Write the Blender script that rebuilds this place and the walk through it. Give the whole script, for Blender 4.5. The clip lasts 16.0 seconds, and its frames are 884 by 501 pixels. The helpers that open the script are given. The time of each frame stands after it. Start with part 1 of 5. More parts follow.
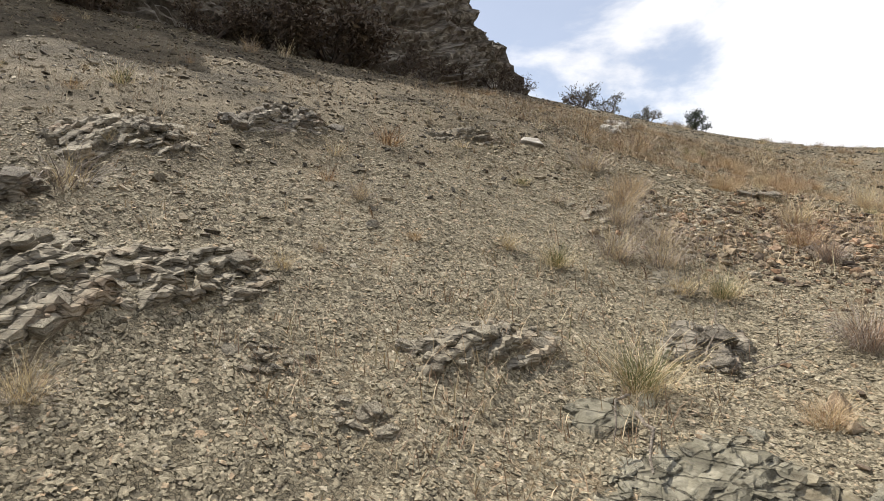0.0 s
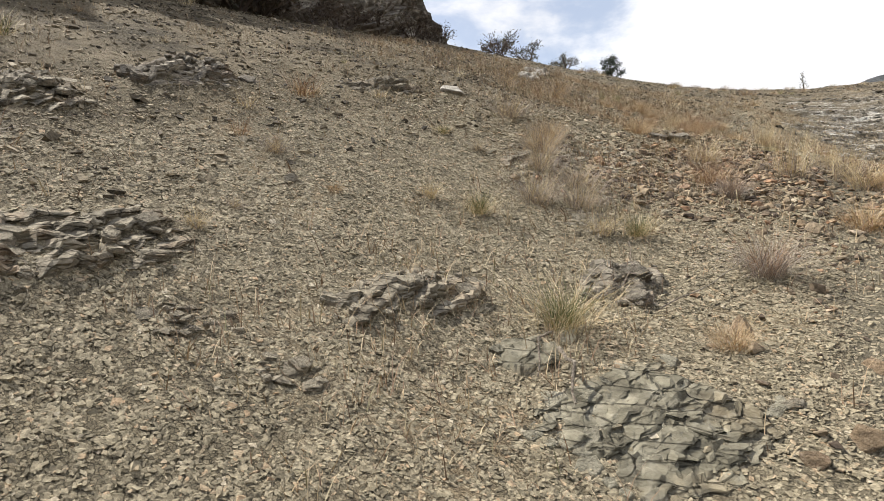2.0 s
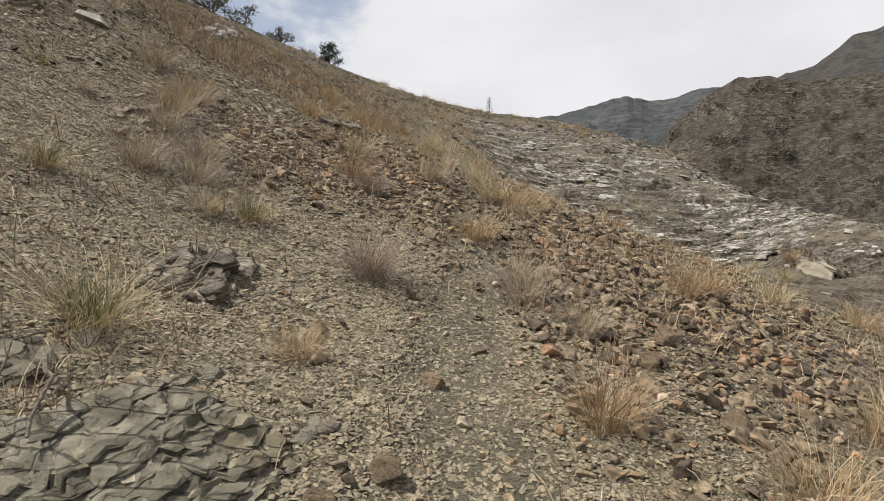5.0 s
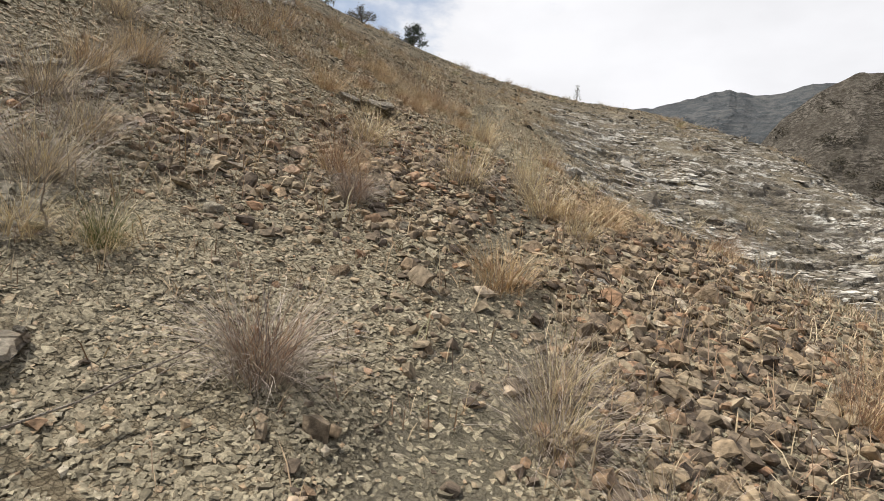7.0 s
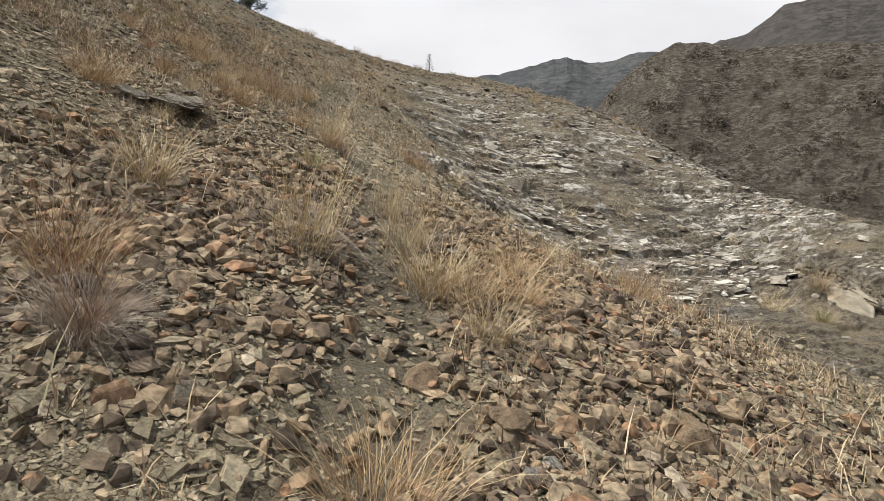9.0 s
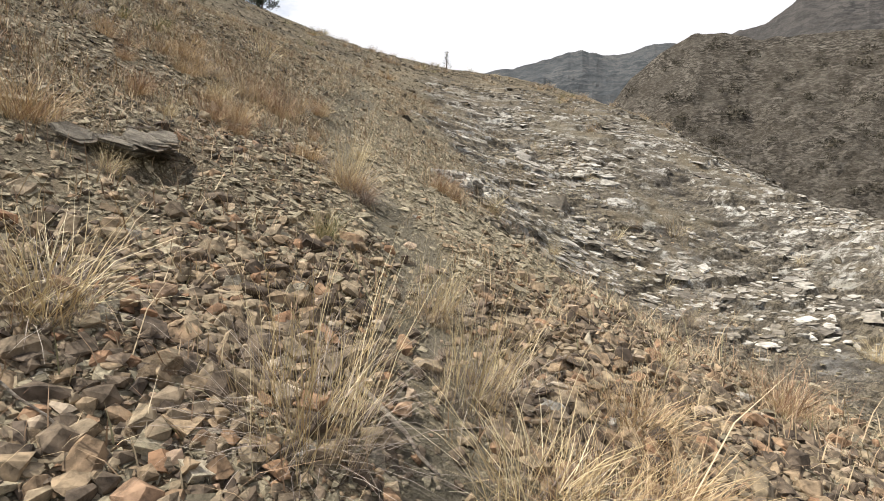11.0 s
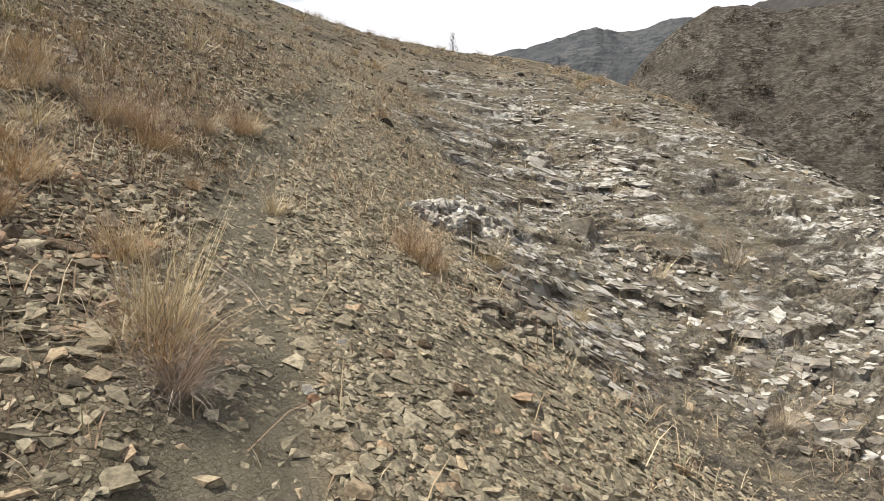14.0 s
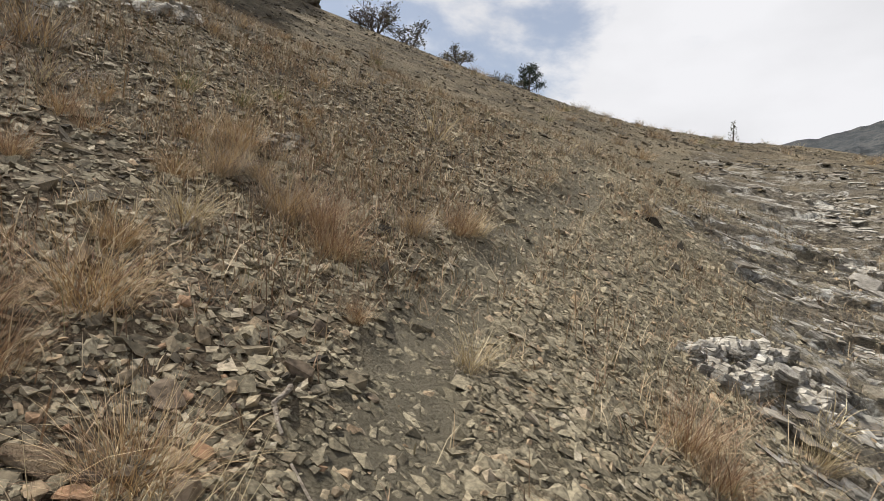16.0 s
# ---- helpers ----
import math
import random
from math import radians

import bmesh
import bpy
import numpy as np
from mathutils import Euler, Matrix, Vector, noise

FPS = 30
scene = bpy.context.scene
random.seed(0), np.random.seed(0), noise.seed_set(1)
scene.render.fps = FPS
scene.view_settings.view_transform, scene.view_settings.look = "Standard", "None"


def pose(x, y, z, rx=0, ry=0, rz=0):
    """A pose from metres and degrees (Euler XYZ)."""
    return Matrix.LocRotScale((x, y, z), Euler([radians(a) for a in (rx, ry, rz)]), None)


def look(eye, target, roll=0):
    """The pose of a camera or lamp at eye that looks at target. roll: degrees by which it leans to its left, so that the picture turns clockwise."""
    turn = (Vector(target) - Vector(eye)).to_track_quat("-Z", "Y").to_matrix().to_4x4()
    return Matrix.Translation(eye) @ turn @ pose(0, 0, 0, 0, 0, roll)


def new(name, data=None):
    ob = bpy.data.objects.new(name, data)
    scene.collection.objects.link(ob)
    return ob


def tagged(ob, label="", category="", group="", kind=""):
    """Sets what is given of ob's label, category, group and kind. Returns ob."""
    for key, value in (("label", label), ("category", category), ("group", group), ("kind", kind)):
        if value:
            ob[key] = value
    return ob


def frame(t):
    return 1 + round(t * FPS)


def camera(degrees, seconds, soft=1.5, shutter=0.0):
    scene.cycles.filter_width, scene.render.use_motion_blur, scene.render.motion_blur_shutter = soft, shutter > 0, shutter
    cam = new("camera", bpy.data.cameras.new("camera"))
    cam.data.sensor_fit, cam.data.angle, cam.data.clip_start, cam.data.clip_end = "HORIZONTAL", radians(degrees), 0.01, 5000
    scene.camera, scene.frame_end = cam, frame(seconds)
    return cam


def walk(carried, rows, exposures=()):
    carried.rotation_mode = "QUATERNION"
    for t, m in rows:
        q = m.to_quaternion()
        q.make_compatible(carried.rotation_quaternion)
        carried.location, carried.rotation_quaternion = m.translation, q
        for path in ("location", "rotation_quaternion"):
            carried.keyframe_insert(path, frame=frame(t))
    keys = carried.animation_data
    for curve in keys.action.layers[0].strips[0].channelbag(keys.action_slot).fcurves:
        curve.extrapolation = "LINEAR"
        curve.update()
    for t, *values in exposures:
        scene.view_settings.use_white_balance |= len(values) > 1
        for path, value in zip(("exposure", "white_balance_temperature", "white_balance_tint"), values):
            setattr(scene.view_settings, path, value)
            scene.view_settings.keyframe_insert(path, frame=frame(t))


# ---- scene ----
SKY, CLOUD, SUN_POWER, SUN_WIDE = 0.13, 7.8, 6.6, 0.6
cam = camera(70.9, 16.0, 0.7)
PATH = [
    (0, (0.833, 0.44, 1.389), (-0.559, 1.855, 1.632), -3.3),
    (0.5, (0.812, 0.437, 1.389), (-0.513, 1.922, 1.584), -5.7),
    (1, (0.785, 0.417, 1.393), (-0.507, 1.933, 1.569), -6.9),
    (1.5, (0.81, 0.427, 1.371), (-0.427, 1.991, 1.526), -7.1),
    (2, (0.837, 0.479, 1.356), (-0.399, 2.049, 1.431), -6.6),
    (2.5, (0.875, 0.502, 1.365), (-0.345, 2.083, 1.472), -7.8),
    (3, (0.905, 0.512, 1.366), (-0.262, 2.132, 1.485), -7.2),
    (3.5, (0.902, 0.502, 1.388), (-0.2, 2.162, 1.569), -6.2),
    (4, (1.064, 0.529, 1.338), (0.394, 2.409, 1.473), -7.0),
    (4.2, (1.212, 0.656, 1.274), (0.825, 2.618, 1.313), -4.3),
    (6.5, (1.302, 3.344, 1.564), (0.729, 5.258, 1.465), 5.6),
    (7, (1.251, 3.902, 1.682), (0.597, 5.79, 1.6), 2.7),
    (7.5, (1.08, 4.243, 1.985), (0.453, 6.132, 1.787), 4.8),
    (8, (0.903, 4.765, 2.132), (0.291, 6.667, 2.047), 1.0),
    (8.5, (0.81, 5.259, 2.195), (0.49, 7.233, 2.223), 0.1),
    (9, (0.734, 5.818, 2.366), (0.524, 7.8, 2.193), 0.3),
    (9.1, (0.707, 5.977, 2.38), (0.501, 7.963, 2.257), 1.5),
    (11.5, (0.088, 7.832, 3.091), (-0.174, 9.806, 2.895), -0.6),
    (12, (-0.022, 8.322, 3.288), (-0.188, 10.313, 3.185), 0.1),
    (12.5, (0.152, 8.712, 3.402), (-0.047, 10.688, 3.167), -1.4),
    (13, (0.142, 9.379, 3.387), (-0.115, 11.343, 3.111), 0.7),
    (13.5, (0.155, 9.835, 3.508), (-0.112, 11.798, 3.235), -2.3),
    (14, (0.271, 10.493, 3.583), (-0.038, 12.454, 3.342), -1.6),
    (14.5, (0.231, 10.913, 3.669), (-0.079, 12.883, 3.516), -1.8),
    (15, (0.156, 11.416, 3.665), (-0.403, 13.336, 3.703), -3.6),
    (15.5, (0.034, 11.883, 3.803), (-0.864, 13.662, 3.971), -4.7),
    (16, (-0.253, 12.392, 3.856), (-1.312, 14.088, 3.895), 2.1),
]
walk(cam, [(t, look(eye, target, roll)) for t, eye, target, roll in PATH], [(0, 0.24), (3.5, 0.16), (4, -0.25), (4.2, -0.3), (6.5, -0.07), (7.5, -0.03), (8.5, 0.02), (9, -0.15), (11.5, 0.17), (12, 0.17), (12.5, 0.08), (14, 0.1), (14.5, 0.04), (15, 0.04), (15.5, -0.15), (16, -0.18)])

# ---- world and sun ----
SUN_AZ, SUN_EL = radians(-95), radians(57)
world = bpy.data.worlds.new("sky_world")
scene.world = world
world.use_nodes = True
wt = world.node_tree
wt.nodes.clear()


def wnode(kind, **inputs):
    n = wt.nodes.new(kind)
    for key, value in inputs.items():
        n.inputs[key].default_value = value
    return n


sky = wnode("ShaderNodeTexSky")
sky.sky_type = "NISHITA"
sky.sun_disc = False
sky.sun_elevation, sky.sun_rotation = SUN_EL, SUN_AZ
sky.air_density, sky.dust_density = 1.0, 1.5
coord = wnode("ShaderNodeTexCoord")
stretch = wnode("ShaderNodeMapping")
stretch.inputs["Scale"].default_value = (1, 1, 2.2)
wt.links.new(coord.outputs["Generated"], stretch.inputs["Vector"])
puffs = wnode("ShaderNodeTexNoise", Scale=2.6, Detail=9.0, Roughness=0.56, Distortion=0.25)
wt.links.new(stretch.outputs["Vector"], puffs.inputs["Vector"])
# the cloud bank thickens towards the east, the blue gap lies over the hill
lean = wnode("ShaderNodeVectorMath")
lean.operation = "DOT_PRODUCT"
lean.inputs[1].default_value = (0.50, 0.22, -0.62)
wt.links.new(coord.outputs["Generated"], lean.inputs[0])
total = wnode("ShaderNodeMath")
total.operation = "ADD"
wt.links.new(puffs.outputs["Fac"], total.inputs[0])
wt.links.new(lean.outputs["Value"], total.inputs[1])
cover = wnode("ShaderNodeMapRange", **{"From Min": 0.23, "From Max": 0.36, "To Min": 0.3})
cover.interpolation_type = "SMOOTHSTEP"
wt.links.new(total.outputs["Value"], cover.inputs["Value"])
shade = wnode("ShaderNodeTexNoise", Scale=3.4, Detail=5.0)
wt.links.new(stretch.outputs["Vector"], shade.inputs["Vector"])
grey = wnode("ShaderNodeMapRange", **{"From Min": 0.35, "From Max": 0.65, "To Min": 0.86, "To Max": 1.0})
wt.links.new(shade.outputs["Fac"], grey.inputs["Value"])
white = wnode("ShaderNodeMix")
white.data_type = "RGBA"
white.inputs[6].default_value = (0, 0, 0, 1)
white.inputs[7].default_value = (CLOUD, CLOUD, CLOUD * 1.03, 1)
wt.links.new(grey.outputs["Result"], white.inputs[0])
mixed = wnode("ShaderNodeMix")
mixed.data_type = "RGBA"
wt.links.new(cover.outputs["Result"], mixed.inputs[0])
wt.links.new(sky.outputs["Color"], mixed.inputs[6])
wt.links.new(white.outputs[2], mixed.inputs[7])
back = wnode("ShaderNodeBackground", Strength=SKY)
wt.links.new(mixed.outputs[2], back.inputs["Color"])
out = wnode("ShaderNodeOutputWorld")
wt.links.new(back.outputs["Background"], out.inputs["Surface"])

sun = new("sun", bpy.data.lights.new("sun", "SUN"))
sun.data.energy, sun.data.angle, sun.data.color = SUN_POWER, radians(SUN_WIDE), (1.0, 0.94, 0.85)
SUN_WAY = Vector((math.cos(SUN_EL) * math.sin(SUN_AZ), math.cos(SUN_EL) * math.cos(SUN_AZ), math.sin(SUN_EL)))
sun.matrix_world = look(SUN_WAY * 50, (0, 0, 0))


# ---- materials ----
class Shader:
    """A node material in the making."""

    def __init__(self, name, roughness=0.9):
        self.mat = bpy.data.materials.new(name)
        self.mat.use_nodes = True
        self.t = self.mat.node_tree
        self.bsdf = self.t.nodes["Principled BSDF"]
        self.bsdf.inputs["Roughness"].default_value = roughness
        self.bsdf.inputs["Specular IOR Level"].default_value = 0.25
        self.where = self.t.nodes.new("ShaderNodeTexCoord").outputs["Object"]

    def link(self, a, b):
        self.t.links.new(a, b)

    def noise(self, scale, detail=4.0, rough=0.55, squash=None, warp=0.0, turn=0.0):
        n = self.t.nodes.new("ShaderNodeTexNoise")
        n.inputs["Scale"].default_value, n.inputs["Detail"].default_value = scale, detail
        n.inputs["Roughness"].default_value, n.inputs["Distortion"].default_value = rough, warp
        self.link(self.squashed(squash, turn), n.inputs["Vector"])
        return n.outputs["Fac"]

    def squashed(self, squash, turn=0.0):
        if not squash:
            return self.where
        m = self.t.nodes.new("ShaderNodeMapping")
        m.vector_type = "TEXTURE"
        m.inputs["Scale"].default_value = tuple(1 / k for k in squash)
        m.inputs["Rotation"].default_value = (0, 0, turn)
        self.link(self.where, m.inputs["Vector"])
        return m.outputs["Vector"]

    def cells(self, scale, output="Color", feature="F1", squash=None):
        n = self.t.nodes.new("ShaderNodeTexVoronoi")
        n.feature = feature
        n.inputs["Scale"].default_value = scale
        self.link(self.squashed(squash), n.inputs["Vector"])
        return n.outputs[output]

    def ramp(self, value, *stops):
        n = self.t.nodes.new("ShaderNodeValToRGB")
        while len(n.color_ramp.elements) < len(stops):
            n.color_ramp.elements.new(0.5)
        for e, (at, c) in zip(n.color_ramp.elements, stops):
            e.position = at
            e.color = (*c, 1) if isinstance(c, tuple) else (c, c, c, 1)
        self.link(value, n.inputs["Fac"])
        return n.outputs["Color"]

    def mix(self, factor, a, b, how="MIX"):
        n = self.t.nodes.new("ShaderNodeMix")
        n.data_type, n.blend_type = "RGBA", how
        for index, value in ((0, factor), (6, a), (7, b)):
            socket = n.inputs[index]
            if isinstance(value, (int, float)):
                socket.default_value = value if index == 0 else (value, value, value, 1)
            elif isinstance(value, tuple):
                socket.default_value = (*value, 1)
            else:
                self.link(value, socket)
        return n.outputs[2]

    def attribute(self, name):
        n = self.t.nodes.new("ShaderNodeAttribute")
        n.attribute_name = name
        return n.outputs["Fac"]

    def island(self):
        return self.t.nodes.new("ShaderNodeNewGeometry").outputs["Random Per Island"]

    def chance(self):
        return self.t.nodes.new("ShaderNodeObjectInfo").outputs["Random"]

    def bump(self, height, distance=0.01, strength=1.0):
        n = self.t.nodes.new("ShaderNodeBump")
        n.inputs["Distance"].default_value, n.inputs["Strength"].default_value = distance, strength
        if self.bsdf.inputs["Normal"].is_linked:
            self.link(self.bsdf.inputs["Normal"].links[0].from_socket, n.inputs["Normal"])
        self.link(height, n.inputs["Height"])
        self.link(n.outputs["Normal"], self.bsdf.inputs["Normal"])

    def done(self, color):
        self.link(color, self.bsdf.inputs["Base Color"])
        return self.mat


BEDDING = 0.8  # bearing of the slab's ledges, in radians from x


def ground_material():
    s = Shader("shale_ground", 0.95)
    dirt = s.ramp(s.noise(1.1, 6, 0.6), (0.25, (0.17, 0.14, 0.09)), (0.5, (0.26, 0.215, 0.14)), (0.75, (0.33, 0.27, 0.175)))
    # the near-black low stop puts small shadows among the flakes into the colour
    flake = s.ramp(s.noise(60, 6, 0.8), (0.38, (0.06, 0.052, 0.036)), (0.49, (0.22, 0.188, 0.125)), (0.62, (0.38, 0.33, 0.23)))
    loose = s.mix(0.55, dirt, flake)
    chips = s.ramp(s.cells(34, "Color", squash=(1, 1.25, 1.3)), (0.2, 0.3), (0.8, 0.7))
    gaps = s.ramp(s.cells(34, "Distance", "DISTANCE_TO_EDGE", (1, 1.25, 1.3)), (0.0, 0.0), (0.09, 1.0))
    loose = s.mix(0.75, loose, chips, "OVERLAY")
    # shade in the gaps between chips, multiplied into the colour
    loose = s.mix(0.65, loose, gaps, "MULTIPLY")
    loose = s.mix(s.ramp(s.noise(0.45, 3), (0.42, 0.0), (0.66, 0.5)), loose, (0.25, 0.225, 0.165))
    loose = s.mix(s.ramp(s.noise(0.9, 4, 0.6), (0.5, 0.0), (0.7, 0.45)), loose, (0.36, 0.265, 0.155))
    rusty = s.mix(s.ramp(s.cells(16), (0.2, 0.1), (0.8, 0.6)), loose, (0.29, 0.19, 0.115))
    loose = s.mix(s.attribute("rubble"), loose, rusty)
    loam = s.ramp(s.noise(5, 6, 0.65), (0.35, (0.085, 0.062, 0.04)), (0.65, (0.18, 0.138, 0.09)))
    loose = s.mix(s.attribute("loam"), loose, loam)
    trail = s.ramp(s.noise(3.5, 5), (0.3, (0.155, 0.137, 0.097)), (0.7, (0.24, 0.211, 0.151)))
    loose = s.mix(s.attribute("trail"), loose, trail)
    bed = s.noise(1.7, 12, 0.78, (0.6, 1.6, 1.0), 0.5, BEDDING)
    slab = s.ramp(bed, (0.42, (0.07, 0.062, 0.051)), (0.478, (0.18, 0.16, 0.127)), (0.51, (0.37, 0.345, 0.29)), (0.55, (0.68, 0.655, 0.585)))
    slab = s.mix(0.7, slab, s.ramp(s.attribute("cell"), (0.15, 0.28), (0.85, 0.72)), "OVERLAY")
    crust = s.mix(s.ramp(s.noise(7, 8, 0.75, (0.6, 1.7, 1.2), 0.0, BEDDING), (0.44, 0.0), (0.56, 1.0)), (0.075, 0.064, 0.048), (0.255, 0.218, 0.16))
    slab = s.mix(s.ramp(s.noise(1.3, 8, 0.68, (0.6, 1.2, 1), 0.6, BEDDING), (0.47, 0.0), (0.515, 0.92)), slab, crust)
    slab = s.mix(s.attribute("crust"), slab, crust)
    slab = s.mix(s.ramp(s.noise(0.45, 5, 0.6), (0.5, 0.0), (0.62, 0.75)), slab, loose)
    slab = s.mix(s.ramp(s.noise(0.8, 4, 0.6), (0.56, 0.0), (0.68, 0.65)), slab, (0.13, 0.117, 0.10))
    color = s.mix(s.attribute("rock"), loose, slab)
    far = s.ramp(s.noise(0.5, 9, 0.75), (0.37, (0.05, 0.042, 0.027)), (0.5, (0.165, 0.134, 0.087)), (0.63, (0.30, 0.25, 0.168)))
    color = s.mix(s.attribute("far"), color, far)
    s.bump(s.noise(75, 5, 0.75), 0.022, 1.0)
    s.bump(gaps, 0.02, 1.0)
    s.bump(s.noise(9, 6, 0.7), 0.05, 0.9)
    s.bump(bed, 0.08, 0.8)
    return s.done(color)


def chip_material(name, stops, spread=0.6, grain=60):
    s = Shader(name, 0.88)
    tone = s.ramp(s.island(), *stops)
    tone = s.mix(spread, tone, s.ramp(s.noise(grain, 4), (0.36, 0.18), (0.64, 0.8)), "OVERLAY")
    s.bump(s.noise(grain, 6, 0.7), 0.012, 0.9)
    return s.done(tone)


def rock_material(name, dark, mid, light, scale=2.6, stain=(0.28, 0.17, 0.09), stained=0.35, cells=False):
    s = Shader(name, 0.9)
    tone = s.ramp(s.noise(scale, 8, 0.66, (1, 1, 2.2), 0.4), (0.32, dark), (0.5, mid), (0.68, light))
    tone = s.mix(s.ramp(s.noise(scale * 0.4, 4), (0.52, 0.0), (0.68, stained)), tone, stain)
    tone = s.mix(0.75, tone, s.ramp(s.attribute("cell") if cells else s.chance(), (0.0, 0.32), (1.0, 0.66)), "OVERLAY")
    tone = s.mix(s.ramp(s.noise(scale * 5, 4), (0.64, 0.0), (0.78, 0.3)), tone, (0.44, 0.42, 0.37))
    if cells:
        crack = s.ramp(s.cells(scale * 1.1, "Distance", "DISTANCE_TO_EDGE", (0.4, 0.9, 2.4)), (0.0, 0.0), (0.05, 1.0))
        tone = s.mix(0.25, tone, crack, "MULTIPLY")
        s.bump(crack, 0.03, 1.0)
    s.bump(s.noise(scale * 4, 8, 0.74, (1, 1, 1.6)), 0.015 if cells else 0.04, 1.0)
    s.bump(s.noise(scale * 1.5, 5, 0.65, (1, 1, 1.8)), 0.015 if cells else 0.05, 0.8)
    return s.done(tone)


def blade_material(name, *stops):
    s = Shader(name, 0.75)
    tone = s.ramp(s.island(), *stops)
    s.bsdf.inputs["Subsurface Weight"].default_value = 0.0
    return s.done(tone)


GROUND = ground_material()
SHALE = chip_material("shale_flakes", ((0.0, (0.13, 0.112, 0.077)), (0.3, (0.21, 0.181, 0.122)), (0.6, (0.275, 0.237, 0.162)), (0.88, (0.335, 0.292, 0.202)), (0.96, (0.345, 0.25, 0.155)), (1.0, (0.42, 0.375, 0.283))), 0.5, 50)
RUBBLE = chip_material("rusty_rubble", ((0.0, (0.075, 0.057, 0.042)), (0.3, (0.15, 0.115, 0.08)), (0.6, (0.25, 0.20, 0.132)), (0.85, (0.235, 0.172, 0.108)), (0.95, (0.25, 0.145, 0.083)), (1.0, (0.42, 0.36, 0.27))), 0.75, 22)
HILLCHIPS = chip_material("weathered_flakes", ((0.0, (0.04, 0.034, 0.025)), (0.4, (0.115, 0.095, 0.064)), (0.8, (0.24, 0.20, 0.135)), (1.0, (0.38, 0.33, 0.24))), 0.6, 30)
PLATES = chip_material("limestone_flakes", ((0.0, (0.12, 0.105, 0.085)), (0.4, (0.22, 0.195, 0.155)), (0.6, (0.29, 0.268, 0.225)), (1.0, (0.48, 0.458, 0.40))), 0.6, 9)
GREYROCK = rock_material("grey_shale_rock", (0.16, 0.14, 0.105), (0.34, 0.30, 0.225), (0.50, 0.45, 0.35))
GREENROCK = rock_material("greenish_shale_rock", (0.14, 0.132, 0.10), (0.28, 0.26, 0.195), (0.42, 0.39, 0.30), 2.2, (0.3, 0.22, 0.12), 0.3)
BROWNROCK = rock_material("rust_brown_stone", (0.13, 0.094, 0.062), (0.26, 0.192, 0.122), (0.39, 0.31, 0.215), 2.4, (0.31, 0.19, 0.115), 0.4)
WHITEROCK = rock_material("pale_limestone", (0.22, 0.20, 0.165), (0.42, 0.39, 0.335), (0.62, 0.59, 0.53), 2.4, (0.26, 0.225, 0.175), 0.45)
DARKROCK = rock_material("dark_slate_rock", (0.09, 0.078, 0.062), (0.21, 0.185, 0.145), (0.37, 0.33, 0.26), 2.6)
BEDROCK = {
    "grey_shale_rock": rock_material("grey_bedrock", (0.115, 0.099, 0.074), (0.235, 0.207, 0.154), (0.35, 0.312, 0.238), 7.0, cells=True),
    "greenish_shale_rock": rock_material("greenish_bedrock", (0.095, 0.086, 0.062), (0.19, 0.175, 0.127), (0.30, 0.278, 0.212), 6.0, (0.3, 0.22, 0.12), 0.3, True),
    "dark_slate_rock": rock_material("dark_bedrock", (0.10, 0.088, 0.07), (0.235, 0.208, 0.162), (0.41, 0.365, 0.285), 7.0, cells=True),
    "pale_limestone": rock_material("pale_bedrock", (0.20, 0.18, 0.15), (0.42, 0.39, 0.33), (0.64, 0.61, 0.545), 5.0, (0.30, 0.26, 0.20), 0.35, True),
}
CLIFFROCK = rock_material("cliff_rock", (0.06, 0.052, 0.043), (0.19, 0.167, 0.135), (0.42, 0.38, 0.31), 1.3, (0.10, 0.06, 0.04), 0.5)
STRAW = blade_material("straw_blades", (0.0, (0.36, 0.27, 0.14)), (0.5, (0.60, 0.49, 0.29)), (1.0, (0.76, 0.68, 0.48)))
GOLD = blade_material("golden_straw_blades", (0.0, (0.31, 0.205, 0.10)), (0.5, (0.50, 0.37, 0.205)), (1.0, (0.68, 0.56, 0.36)))
RED = blade_material("russet_blades", (0.0, (0.17, 0.09, 0.055)), (0.5, (0.33, 0.205, 0.125)), (1.0, (0.54, 0.42, 0.29)))
DEAD = blade_material("dead_grey_stems", (0.0, (0.13, 0.105, 0.09)), (0.5, (0.30, 0.25, 0.21)), (1.0, (0.50, 0.44, 0.36)))
GREEN = blade_material("green_blades", (0.0, (0.06, 0.08, 0.025)), (0.5, (0.12, 0.14, 0.05)), (1.0, (0.32, 0.28, 0.14)))
DEADWOOD = rock_material("bleached_wood", (0.24, 0.19, 0.15), (0.42, 0.36, 0.29), (0.58, 0.52, 0.43), 30.0, (0.2, 0.15, 0.12), 0.4)
STALKS = blade_material("mixed_dry_stalks", (0.0, (0.16, 0.11, 0.075)), (0.35, (0.30, 0.20, 0.125)), (0.6, (0.40, 0.31, 0.19)), (0.85, (0.56, 0.46, 0.31)), (1.0, (0.17, 0.17, 0.085)))
BARK = blade_material("bark", (0.0, (0.07, 0.055, 0.045)), (1.0, (0.13, 0.105, 0.085)))
NEEDLES = blade_material("dark_needles", (0.0, (0.012, 0.02, 0.012)), (0.6, (0.03, 0.045, 0.025)), (1.0, (0.06, 0.075, 0.04)))
BRUSH = blade_material("brown_brush", (0.0, (0.05, 0.036, 0.026)), (0.5, (0.10, 0.075, 0.055)), (1.0, (0.20, 0.155, 0.11)))
SCRUB = blade_material("grey_green_scrub", (0.0, (0.06, 0.06, 0.04)), (0.5, (0.12, 0.117, 0.075)), (1.0, (0.22, 0.19, 0.13)))

